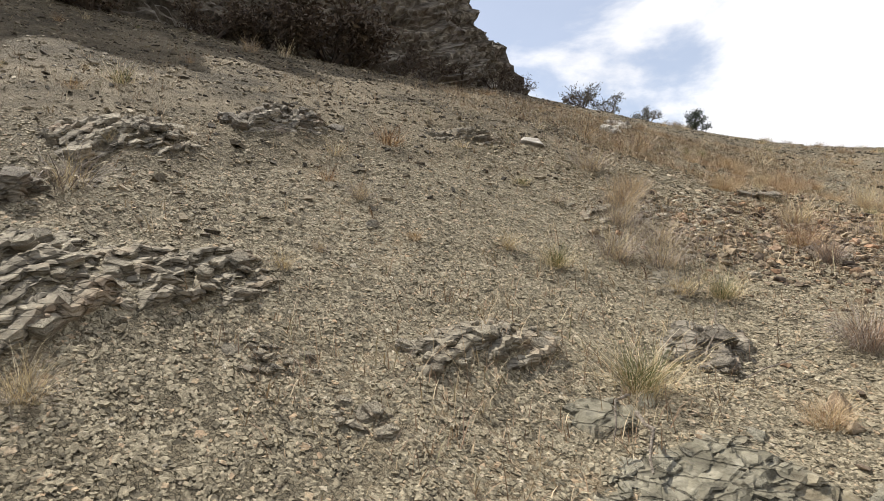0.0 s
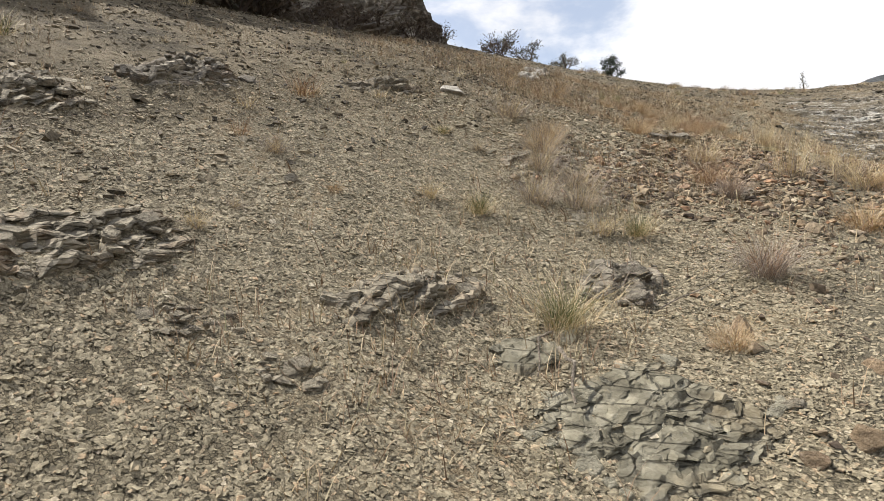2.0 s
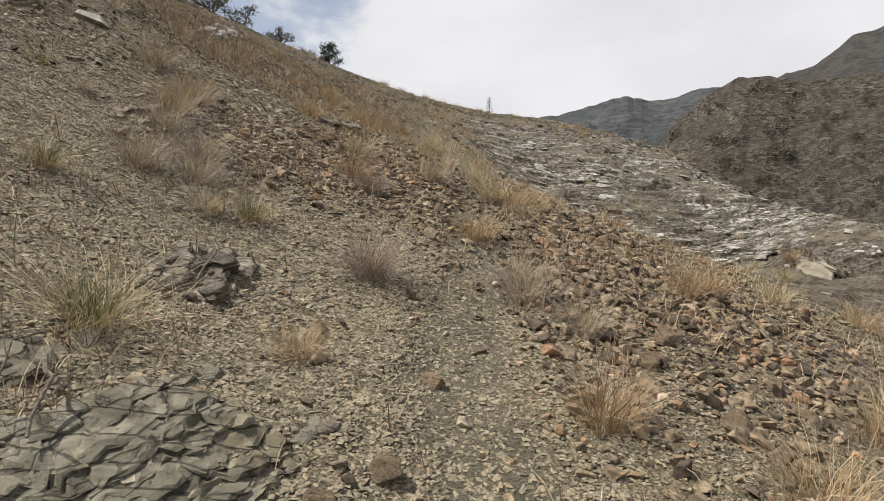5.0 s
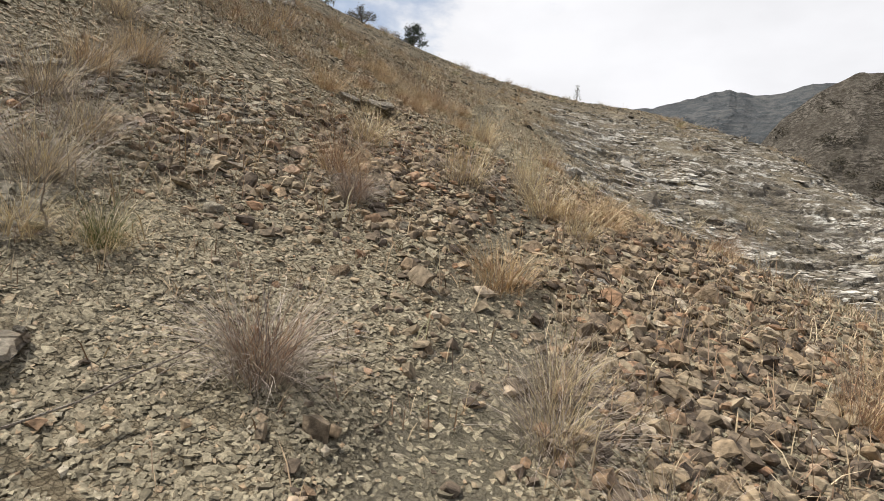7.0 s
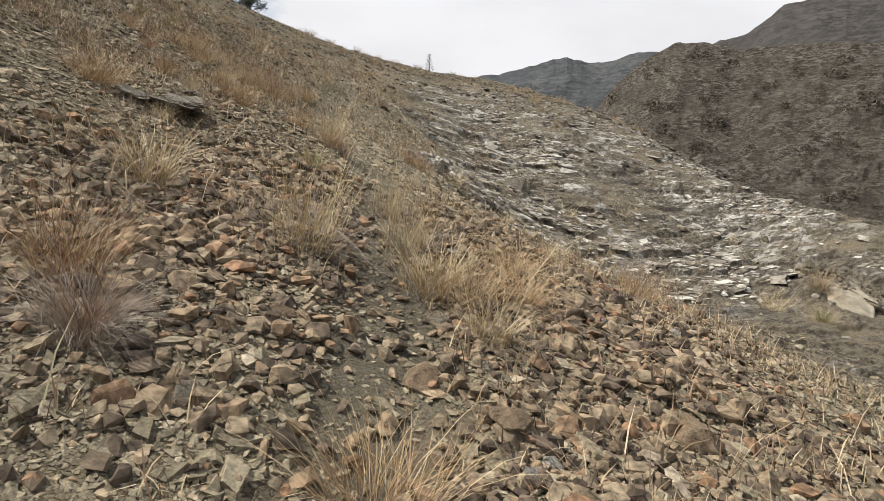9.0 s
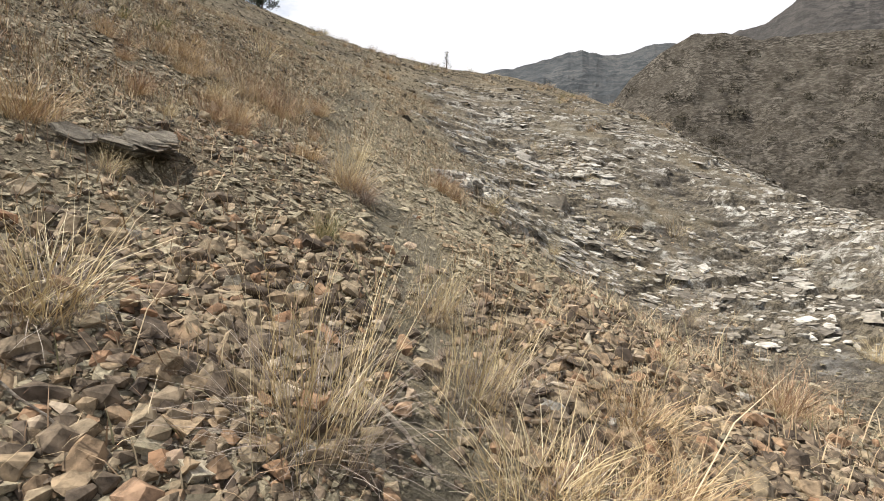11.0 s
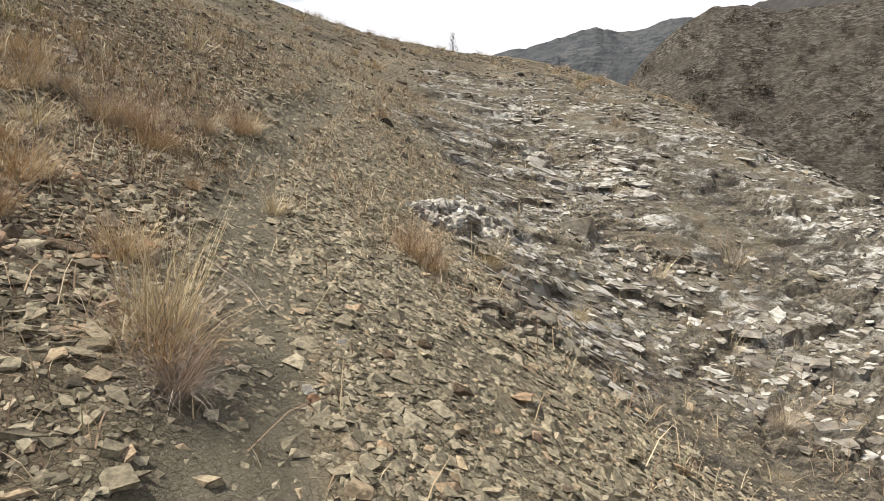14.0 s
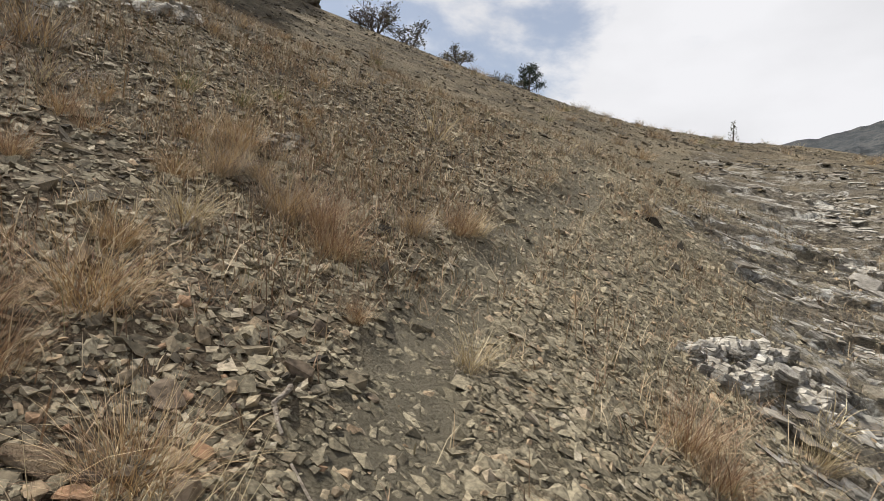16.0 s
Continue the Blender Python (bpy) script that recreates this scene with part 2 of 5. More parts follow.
HILLSCRUB = blade_material("dark_hillside_scrub", (0.0, (0.022, 0.02, 0.013)), (0.6, (0.06, 0.052, 0.033)), (1.0, (0.12, 0.10, 0.068)))


# ---- the shape of the hill ----
STATION_X = [-30, -16, -9, -5, -2, 0, 2, 5, 9]
STATION_Y = [-3, 3, 7, 12, 17, 22, 30, 45, 62]
HEIGHTS = [
    [16.02, 8.96, 4.47, 2.18, 0.54, -0.44, -0.99, -2.01, -4.37],
    [16.65, 9.88, 5.6, 3.1, 1.02, 0.14, -0.03, -0.93, -3.42],
    [16.86, 10.21, 6.27, 3.91, 2.07, 1.27, 0.78, -0.4, -2.56],
    [17.2, 10.55, 6.92, 4.57, 3.11, 2.35, 1.43, 0.33, -1.56],
    [17.89, 11.03, 7.64, 5.23, 3.57, 2.36, 1.07, 0.51, -0.07],
    [18.61, 11.46, 7.93, 6.04, 4.43, 3.29, 2.57, 1.48, 1.41],
    [19.7, 12.43, 8.9, 7.29, 6.23, 5.75, 5.32, 4.59, 2.96],
    [20.9, 14.2, 11.33, 10.09, 9.44, 9.02, 8.52, 7.53, 5.81],
    [21.77, 15.76, 14.05, 13.21, 12.77, 12.36, 11.82, 10.84, 9.47],
]


def spline(knots, q):
    """Weights of a natural cubic spline through the knots, straight beyond its ends."""
    k, q = np.array(knots, float), np.atleast_1d(np.asarray(q, float))
    n, h, one = len(k), np.diff(k), np.eye(len(k))
    a, c = np.eye(n), np.zeros((n, n))
    for i in range(1, n - 1):
        a[i, i - 1 : i + 2] = h[i - 1], 2 * (h[i - 1] + h[i]), h[i]
        c[i, i - 1 : i + 2] = 6 / h[i - 1], -6 / h[i - 1] - 6 / h[i], 6 / h[i]
    m = np.linalg.solve(a, c)
    at = np.clip(q, k[0], k[-1])
    i = np.clip(np.searchsorted(k, at) - 1, 0, n - 2)
    u, w = ((k[i + 1] - at) / h[i])[:, None], h[i][:, None]
    v = 1 - u
    inside = u * one[i] + v * one[i + 1] + ((u**3 - u) * m[i] + (v**3 - v) * m[i + 1]) * w * w / 6
    low = (one[1] - one[0]) / h[0] - h[0] * m[1] / 6
    high = (one[-1] - one[-2]) / h[-1] + h[-1] * m[-2] / 6
    return inside + (q - at)[:, None] * np.where((q > at)[:, None], high, low)


def lattice_noise(x, y, seed=0):
    """Smooth noise from 0 to 1 with a cell of one metre."""
    ix, iy = np.floor(x).astype(np.int64), np.floor(y).astype(np.int64)
    fx, fy = x - ix, y - iy
    fx, fy = fx * fx * (3 - 2 * fx), fy * fy * (3 - 2 * fy)

    def corner(i, j):
        h = (i * 374761393 + j * 668265263 + seed * 1274126177) & 0x7FFFFFFF
        h = ((h ^ (h >> 13)) * 1274126177) & 0x7FFFFFFF
        return ((h ^ (h >> 16)) & 0xFFFF) / 65535.0

    top = corner(ix, iy) * (1 - fx) + corner(ix + 1, iy) * fx
    low = corner(ix, iy + 1) * (1 - fx) + corner(ix + 1, iy + 1) * fx
    return top * (1 - fy) + low * fy


def rough(x, y, scale, octaves=4, seed=0):
    """Fractal noise about 0, from -1 to 1; scale is cells in a metre."""
    total, weight, size = 0.0, 1.0, scale
    for o in range(octaves):
        total = total + weight * (2 * lattice_noise(x * size, y * size, seed + o) - 1)
        weight, size = weight * 0.5, size * 2.03
    return total / 1.8


def smooth(lo, hi, v):
    t = np.clip((v - lo) / (hi - lo), 0, 1)
    return t * t * (3 - 2 * t)


def slab_edge(y):
    return np.interp(y, [4, 10, 12, 14, 15.7, 17.2, 20, 25, 35, 45, 60], [7, 4.7, 3.5, 2.0, 0.7, -0.2, -1.3, -2.7, -4, -3.5, -3])


def slab_mask(x, y):
    wave = 0.7 * rough(x, y, 0.8, 3, 41)
    return smooth(-0.3, 0.5, x - slab_edge(y) + wave) * smooth(9, 13, y + 0.4 * x) * (1 - smooth(40, 52, y))


def trail_x(y):
    return np.interp(y, [-3, 3, 5, 7, 9, 11, 12.3, 13.5, 14.2, 15.1, 15.7, 18, 20.3, 27.5], [0.9, 1.1, 0.75, 0.45, 0.1, -0.25, -0.7, -1.15, -1.5, -2.0, -2.35, -2.8, -3.1, -5.2])


def trail_mask(x, y):
    return (1 - smooth(0.14, 0.46, np.abs(x - trail_x(y) + 0.2 * rough(x, y, 1.2, 2, 7)))) * (1 - smooth(21, 27, y))


def loam_mask(x, y):
    return smooth(-1.3, -2.4, x - 0.35 * (14 - y)) * smooth(9.8, 11.8, y) * (1 - smooth(20, 27, y)) * np.clip(0.75 + 0.9 * rough(x, y, 0.8, 3, 37), 0, 0.95) * (1 - trail_mask(x, y))


def rubble_mask(x, y):
    spots = np.exp(-(((x - 1.9) / 1.2) ** 2) - ((y - 7.3) / 1.9) ** 2)
    spots = spots + np.exp(-(((x + 0.5) / 1.3) ** 2) - ((y - 9.6) / 1.3) ** 2)
    spots = spots + np.exp(-(((x - 1.2) / 1.0) ** 2) - ((y - 10.6) / 1.6) ** 2)
    spots = spots + 0.6 * np.exp(-(((x + 1.9) / 0.9) ** 2) - ((y - 8.0) / 0.9) ** 2)
    spots = spots + 0.12 * np.exp(-(((x + 2.3) / 0.8) ** 2) - ((y - 13.3) / 1.0) ** 2)
    return np.clip(spots * (0.9 + 0.6 * rough(x, y, 1.0, 3, 19)), 0, 1)


MOUNDS = ((-3.35, 1.5, 0.4, 0.9, 0.16), (-0.55, 3.85, 0.6, 0.45, 0.10), (-1.95, 3.6, 0.25, 0.45, 0.08), (-5.45, 2.5, 0.5, 0.7, 0.2), (-5.8, 4.4, 0.4, 0.7, 0.2), (6.6, 18.3, 0.8, 0.7, 0.3), (-2.24, 11.42, 0.22, 0.36, -0.26))


def fractured(u, v, long, wide, seed):
    """Cracked blocks on a jittered lattice: each place's block value, its offset from the block's middle, and its distance to the crack."""
    gu, gv = np.floor(u / long), np.floor(v / wide)
    best, second = np.full(u.shape, 9e9), np.full(u.shape, 9e9)
    value, ou, ov = np.zeros(u.shape), np.zeros(u.shape), np.zeros(u.shape)
    for i in (-1, 0, 1):
        for j in (-1, 0, 1):
            cu, cv = gu + i, gv + j
            pu = (cu + lattice_noise(cu, cv, seed)) * long
            pv = (cv + lattice_noise(cu, cv, seed + 1)) * wide
            d = np.hypot((u - pu) / long, (v - pv) / wide)
            nearer = d < best
            second = np.where(nearer, best, np.minimum(second, d))
            best = np.where(nearer, d, best)
            value = np.where(nearer, lattice_noise(cu, cv, seed + 2), value)
            ou, ov = np.where(nearer, u - pu, ou), np.where(nearer, v - pv, ov)
    return value, ou, ov, second - best


def slab_relief(x, y):
    """The broken bedding of the bare slab: its relief and the block value that tints it."""
    c, k = math.cos(0.8), math.sin(0.8)
    u = c * x + k * y + 0.30 * rough(x, y, 0.7, 3, 101) + 0.16 * rough(x, y, 2.6, 3, 102)
    v = c * y - k * x + 0.35 * rough(x, y, 0.6, 3, 103) + 0.10 * rough(x, y, 3.1, 3, 104)
    a, au, av, ac = fractured(u, v, 1.3, 0.62, 110)
    b, bu, bv, bc = fractured(u, v, 0.42, 0.2, 120)
    z = 0.20 * (a - 0.5) - 0.10 * av - 0.03 * au * (a - 0.5) + np.clip(0.65 + 1.5 * rough(x, y, 0.55, 3, 106), 0.1, 1.5) * (0.075 * (b - 0.5) - 0.14 * bv)
    z = z - 0.03 * (1 - smooth(0.0, 0.07, ac)) - 0.018 * (1 - smooth(0.0, 0.12, bc))
    return z, np.clip(0.55 * a + 0.45 * b, 0, 1)


def hill(x, y, fine=True):
    """Height of the ground at arrays of places."""
    x, y = np.asarray(x, float), np.asarray(y, float)
    fx, fy = x.ravel(), y.ravel()
    z = ((spline(STATION_Y, np.clip(fy, -60, 90)) @ np.array(HEIGHTS)) * spline(STATION_X, np.clip(fx, -60, 60))).sum(1).reshape(x.shape)
    edge = 8.5 + 1.5 * smooth(16, 30, y)
    z = z - 0.11 * np.clip(x - edge, 0, 30) ** 1.9 - 0.02 * np.clip(y - 63, 0, 60) ** 2
    z = np.where(z > 24, 24 + 8 * np.tanh((z - 24) / 8), z)
    z = np.where(z < -20, -20 + 15 * np.tanh((z + 20) / 15), z)
    z = z + smooth(40, 300, np.hypot(x, y)) * 6 * rough(x, y, 0.01, 4, 3)
    for mx, my, rx, ry, up in MOUNDS:
        z = z + up * np.exp(-(((x - mx) / rx) ** 2) - ((y - my) / ry) ** 2)
    if fine:
        near = 1 - smooth(30, 70, np.hypot(x, y - 10))
        bare = slab_mask(x, y)
        tread = trail_mask(x, y)
        z = z + (0.05 + 0.12 * smooth(14, 40, y)) * rough(x, y, 0.7, 4, 5) * (1 - 0.7 * tread)
        z = z + near * (1 - 0.8 * tread) * (0.03 * rough(x, y, 3, 3, 11) + 0.02 * rough(x, y, 12, 2, 13))
        z = z + bare * near * (0.4 + 0.3 * smooth(15, 19, y)) * slab_relief(x, y)[0]
        z = z - 0.07 * tread
    return z


def height(x, y):
    return float(hill(np.array([x]), np.array([y]))[0])


def sheet(name, vertices, faces, material, smooth_shade=False):
    """A mesh object from arrays of vertices and of equal-sided faces."""
    mesh = bpy.data.meshes.new(name)
    count, sides = faces.shape
    mesh.vertices.add(len(vertices))
    mesh.vertices.foreach_set("co", np.ascontiguousarray(vertices, np.float32).ravel())
    mesh.loops.add(count * sides)
    mesh.loops.foreach_set("vertex_index", np.ascontiguousarray(faces, np.int32).ravel())
    mesh.polygons.add(count)
    mesh.polygons.foreach_set("loop_start", np.arange(0, count * sides, sides, dtype=np.int32))
    mesh.polygons.foreach_set("loop_total", np.full(count, sides, np.int32))
    mesh.polygons.foreach_set("use_smooth", np.full(count, smooth_shade, bool))
    mesh.update(calc_edges=True)
    mesh.materials.append(material)
    return new(name, mesh)


def grid(xs, ys):
    gx, gy = np.meshgrid(xs, ys)
    n, m = len(xs), len(ys)
    i = (np.arange(m - 1)[:, None] * n + np.arange(n - 1)[None, :]).ravel()
    return gx, gy, np.stack([i, i + 1, i + n + 1, i + n], 1)


def reach(start, first, growth, end):
    """Places from start outwards whose steps grow."""
    places, step = [], first
    while abs(start) < abs(end):
        start += step
        step *= growth
        places.append(start)
    return places


XS = np.array(reach(-8, -0.1, 1.07, -3000)[::-1] + list(np.arange(-8, -1.5, 0.1)) + list(np.arange(-1.5, 8, 0.06)) + reach(8, 0.09, 1.08, 3000))
YS = np.array(reach(-1, -0.08, 1.09, -3000)[::-1] + list(np.arange(-1, 11, 0.1)) + list(np.arange(11, 26, 0.04)) + reach(26, 0.08, 1.045, 3000))
gx, gy, quads = grid(XS, YS)
ground = sheet("ground", np.stack([gx, gy, hill(gx, gy)], -1).reshape(-1, 3), quads, GROUND, True)
for mask, values in (("crust", np.clip(smooth(20.5, 14.5, gy - 0.55 * (gx - 1)) * (1.1 + 1.4 * rough(gx, 1.8 * gy, 0.9, 4, 47)), 0, 0.95)), ("cell", slab_relief(gx, gy)[1]), ("rock", slab_mask(gx, gy)), ("trail", trail_mask(gx, gy)), ("rubble", rubble_mask(gx, gy)), ("loam", loam_mask(gx, gy)), ("far", np.maximum(smooth(15, 34, np.hypot(gx, gy - 10)), 0.85 * smooth(-3.2, -8, gx + 1.5 * rough(gx, gy, 0.4, 3, 29))))):
    ground.data.attributes.new(mask, "FLOAT", "POINT").data.foreach_set("value", np.ascontiguousarray(values, np.float32).ravel())
tagged(ground, "steep hillside of olive-grey shale scree with bare pale rock", "ground", kind="structure")


# ---- helpers for things ----
def thing(name, x, y, label, category, group="", sink=0.0):
    ob = new(name)
    ob.empty_display_size = 0.1
    ob.location = (x, y, height(x, y) - sink)
    return tagged(ob, label, category, group)


def part(name, mesh, material, parent, label=""):
    """One mesh as a part under its thing."""
    if isinstance(mesh, bmesh.types.BMesh):
        bm, mesh = mesh, bpy.data.meshes.new(name)
        bm.to_mesh(mesh)
        bm.free()
    if material and not mesh.materials:
        mesh.materials.append(material)
    ob = new(name, mesh)
    ob.parent = parent
    return tagged(ob, label)


def normal_at(x, y):
    e = 0.15
    dx = (hill(x + e, y, False) - hill(x - e, y, False)) / (2 * e)
    dy = (hill(x, y + e, False) - hill(x, y - e, False)) / (2 * e)
    n = np.stack([-dx, -dy, np.ones_like(dx)], -1)
    return n / np.linalg.norm(n, axis=-1, keepdims=True)


def hull_stone(seed, flat=0.6, points=22, edge=0.03):
    """An angular stone about one metre across, as a bmesh."""
    r = random.Random(seed)
    bm = bmesh.new()
    for _ in range(points):
        v = Vector((r.gauss(0, 1), r.gauss(0, 1), r.gauss(0, 1))).normalized()
        k = max(abs(v.x), abs(v.y), abs(v.z)) ** 0.7
        v = v / k * r.uniform(0.84, 1.0)
        bm.verts.new((v.x * 0.5, v.y * 0.42, v.z * 0.5 * flat))
    bmesh.ops.convex_hull(bm, input=bm.verts)
    bmesh.ops.delete(bm, geom=[v for v in bm.verts if not v.link_faces], context="VERTS")
    bmesh.ops.dissolve_limit(bm, angle_limit=radians(16), verts=bm.verts, edges=bm.edges)
    if edge:
        bmesh.ops.bevel(bm, geom=list(bm.edges), offset=edge, segments=1, affect="EDGES", clamp_overlap=True)
    bmesh.ops.triangulate(bm, faces=bm.faces)
    return bm


def stored(bm, name, material):
    mesh = bpy.data.meshes.new(name)
    bm.to_mesh(mesh)
    bm.free()
    mesh.materials.append(material)
    return mesh


def plate(seed):
    """A slab split along its bedding, about one metre across, with straight broken sides and a step between two beds."""
    r = random.Random(seed)
    bm = bmesh.new()
    n = r.choice((5, 6, 6, 7))
    turn = [2 * math.pi * (i + r.uniform(-0.32, 0.32)) / n for i in range(n)]
    out = [r.uniform(0.42, 0.58) for _ in range(n)]
    lean = (r.uniform(-0.25, 0.25), r.uniform(-0.25, 0.25))
    split = r.uniform(-0.15, 0.2)
    rings = []
    for z, k, slip in ((-0.5, 0.92, 0.0), (split, 1.0, 0.0), (split + 0.03, 0.9, 0.05), (0.42, 0.86, 0.05), (0.5, 0.78, 0.05)):
        dx, dy = r.uniform(-slip, slip), r.uniform(0, slip)
        ring = []
        for a, o in zip(turn, out):
            x, y = math.cos(a) * o * k + dx, math.sin(a) * o * k + dy
            ring.append(bm.verts.new((x * r.uniform(0.93, 1.07), y * r.uniform(0.93, 1.07), z + (z > 0) * (lean[0] * x + lean[1] * y) + r.uniform(-0.09, 0.09))))
        rings.append(ring)
    for a, b in zip(rings, rings[1:]):
        for i in range(n):
            bm.faces.new((a[i], a[(i + 1) % n], b[(i + 1) % n], b[i]))
    bm.faces.new(rings[-1])
    bm.faces.new(rings[0][::-1])
    bmesh.ops.triangulate(bm, faces=bm.faces)
    return bm


# ---- outcrops of bedrock ----
ROCKS = (GREYROCK, GREENROCK, DARKROCK, WHITEROCK, BROWNROCK)
PIECES = {m.name: [stored(plate(k + 10 * i), "block", m) for k in range(8)] for i, m in enumerate(ROCKS)}


def bedrock(ob, a, along, up, span, depth, tall, length, material, r, bedded):
    """The solid mass of an outcrop: fractured beds that stand proud at the downhill edge and sink back into the slope."""
    half_u, half_v = span / 2 + 0.12, depth / 2 + 0.12
    step = 0.022 if tall < 0.5 and math.hypot(ob.location.x, ob.location.y) < 7 else 0.028
    u, v = np.meshgrid(np.arange(-half_u * 1.2, half_u * 1.2, step), np.arange(-half_v * 1.25, half_v * 1.25, step))
    mid = a + along * (span / 2) + up * (depth / 2)
    x, y = mid.x + along.x * u + up.x * v, mid.y + along.y * u + up.y * v
    pick = np.random.default_rng(r.randint(0, 9999))
    count = int(max(14, min(150, 8 * half_u * half_v / (length * length * 0.3))))
    su, sv = pick.uniform(-half_u, half_u, count), pick.uniform(-half_v, half_v, count)
    skew = pick.uniform(-0.35, 0.35)
    wu, wv = u + 0.06 * rough(x, y, 5, 3, 3) + skew * v, v + 0.05 * rough(x, y, 6, 3, 8)
    best, second, which = np.full(u.shape, 9e9), np.full(u.shape, 9e9), np.zeros(u.shape, int)
    for i in range(count):
        d = np.hypot((wu - su[i]) / 1.8, (wv - sv[i]) / 0.55)
        nearer = d < best
        second = np.where(nearer, best, np.minimum(second, d))
        which, best = np.where(nearer, i, which), np.where(nearer, d, best)
    value, tu, tv = pick.random(count), pick.normal(0, 0.16, count), pick.normal(0.1, 0.2, count)
    edge = (np.abs(u / half_u) ** 3 + np.abs(v / half_v) ** 3) ** (1 / 3) + 0.35 * rough(x, y, 3, 3, 12)
    body = 1 - smooth(0.84, 0.94, edge)
    front = 1 - 0.85 * smooth(-0.7, 1.0, v / half_v)
    h = 0.62 * tall * front * (0.3 + 0.9 * value[which]) + tu[which] * (wu - su[which]) + tv[which] * (wv - sv[which])
    h = h - 0.035 * (1 - smooth(0.0, 0.022, second - best)) + 0.012 * rough(x, y, 14, 3, 15) + 0.02 * rough(x, y, 5, 2, 16)
    if bedded:
        h = 0.2 * h - 0.03
    else:
        body = 1 - smooth(0.55, 0.97, edge)
        h = 0.14 * h + 0.12 * tall
    bed = 0.04 if not bedded else 0.025
    h = 0.6 * bed * np.floor(h / bed + 0.6 * rough(x, y, 4, 2, 18)) + 0.4 * h
    z = hill(x, y) + body * h - 0.07 * (1 - body)
    n = u.shape[1]
    i = (np.arange(u.shape[0] - 1)[:, None] * n + np.arange(n - 1)[None]).ravel()
    quads = np.stack([i, i + 1, i + n + 1, i + n], 1)
    x, y = x + 0.012 * rough(x, y + 7 * z, 9, 3, 21), y + 0.012 * rough(x + 5 * z, y, 9, 3, 22)
    co = np.stack([x - ob.location.x, y - ob.location.y, z - ob.location.z], -1).reshape(-1, 3)
    if (up.x * along.y - up.y * along.x) > 0:
        quads = quads[:, ::-1]
    mass = sheet("bedrock", co, quads, BEDROCK[material.name])
    mass.data.attributes.new("cell", "FLOAT", "POINT").data.foreach_set("value", np.ascontiguousarray(value[which] * 0.7 + 0.3 * lattice_noise(x * 9, y * 9), np.float32).ravel())
    mass.parent = ob


def bed(ob, start, way, back, length, deep, proud, dip, material, r):
    """One broken bed of rock: a jagged front with an undercut foot, and a top that runs back into the slope."""
    count = max(5, int(length / 0.035))
    s = np.linspace(0, length, count)
    ends = np.clip(np.minimum(s, length - s) / 0.1, 0, 1)
    off, lift, tone = np.zeros(count), np.zeros(count), np.zeros(count)
    k = 0
    while k < count:
        m = r.randint(2, 6)
        off[k : k + m], lift[k : k + m], tone[k : k + m] = r.gauss(0, 0.022), r.uniform(-0.6, 0.3), r.random()
        k += m
    jitter = np.random.default_rng(r.randint(0, 9999))
    off = off + jitter.normal(0, 0.008, count) + 0.05 * (1 - ends)
    fx, fy = start.x + way.x * s + back.x * off, start.y + way.y * s + back.y * off
    z = hill(fx, fy)
    top = z + proud * ends * (1 + lift) + jitter.normal(0, 0.004, count) - 0.02 * (1 - ends)
    rows = []
    for go, up in ((0.05, None), (0.02, 0.25), (0.002, 0.5), (0.014, 0.62), (0.0, 0.7), (0.012, 1.0), (0.45 * deep, 1.0), (deep, 1.0)):
        go = go + (jitter.normal(0, 0.006, count) if go < 0.1 else jitter.normal(0, 0.03, count))
        x, y = fx + back.x * go, fy + back.y * go
        level = z - 0.06 if up is None else z + (top - z) * up + dip * np.maximum(go - 0.02, 0) * (up == 1.0) + (jitter.normal(0, 0.006, count) if up == 1.0 else 0)
        if go.mean() > 0.9 * deep:
            level = np.minimum(level, hill(x, y) - 0.03)
        rows.append(np.stack([x, y, level], -1))
    co = np.stack(rows, 1) - np.array(tuple(ob.location))
    n = co.shape[1]
    i = (np.arange(count - 1)[:, None] * n + np.arange(n - 1)[None]).ravel()
    quads = np.stack([i, i + n, i + n + 1, i + 1], 1)
    if way.x * back.y - way.y * back.x < 0:
        quads = quads[:, ::-1]
    strip = sheet("bed", co.reshape(-1, 3), quads, BEDROCK[material.name])
    strip.data.attributes.new("cell", "FLOAT", "POINT").data.foreach_set("value", np.repeat(tone, n).astype(np.float32))
    strip.parent = ob


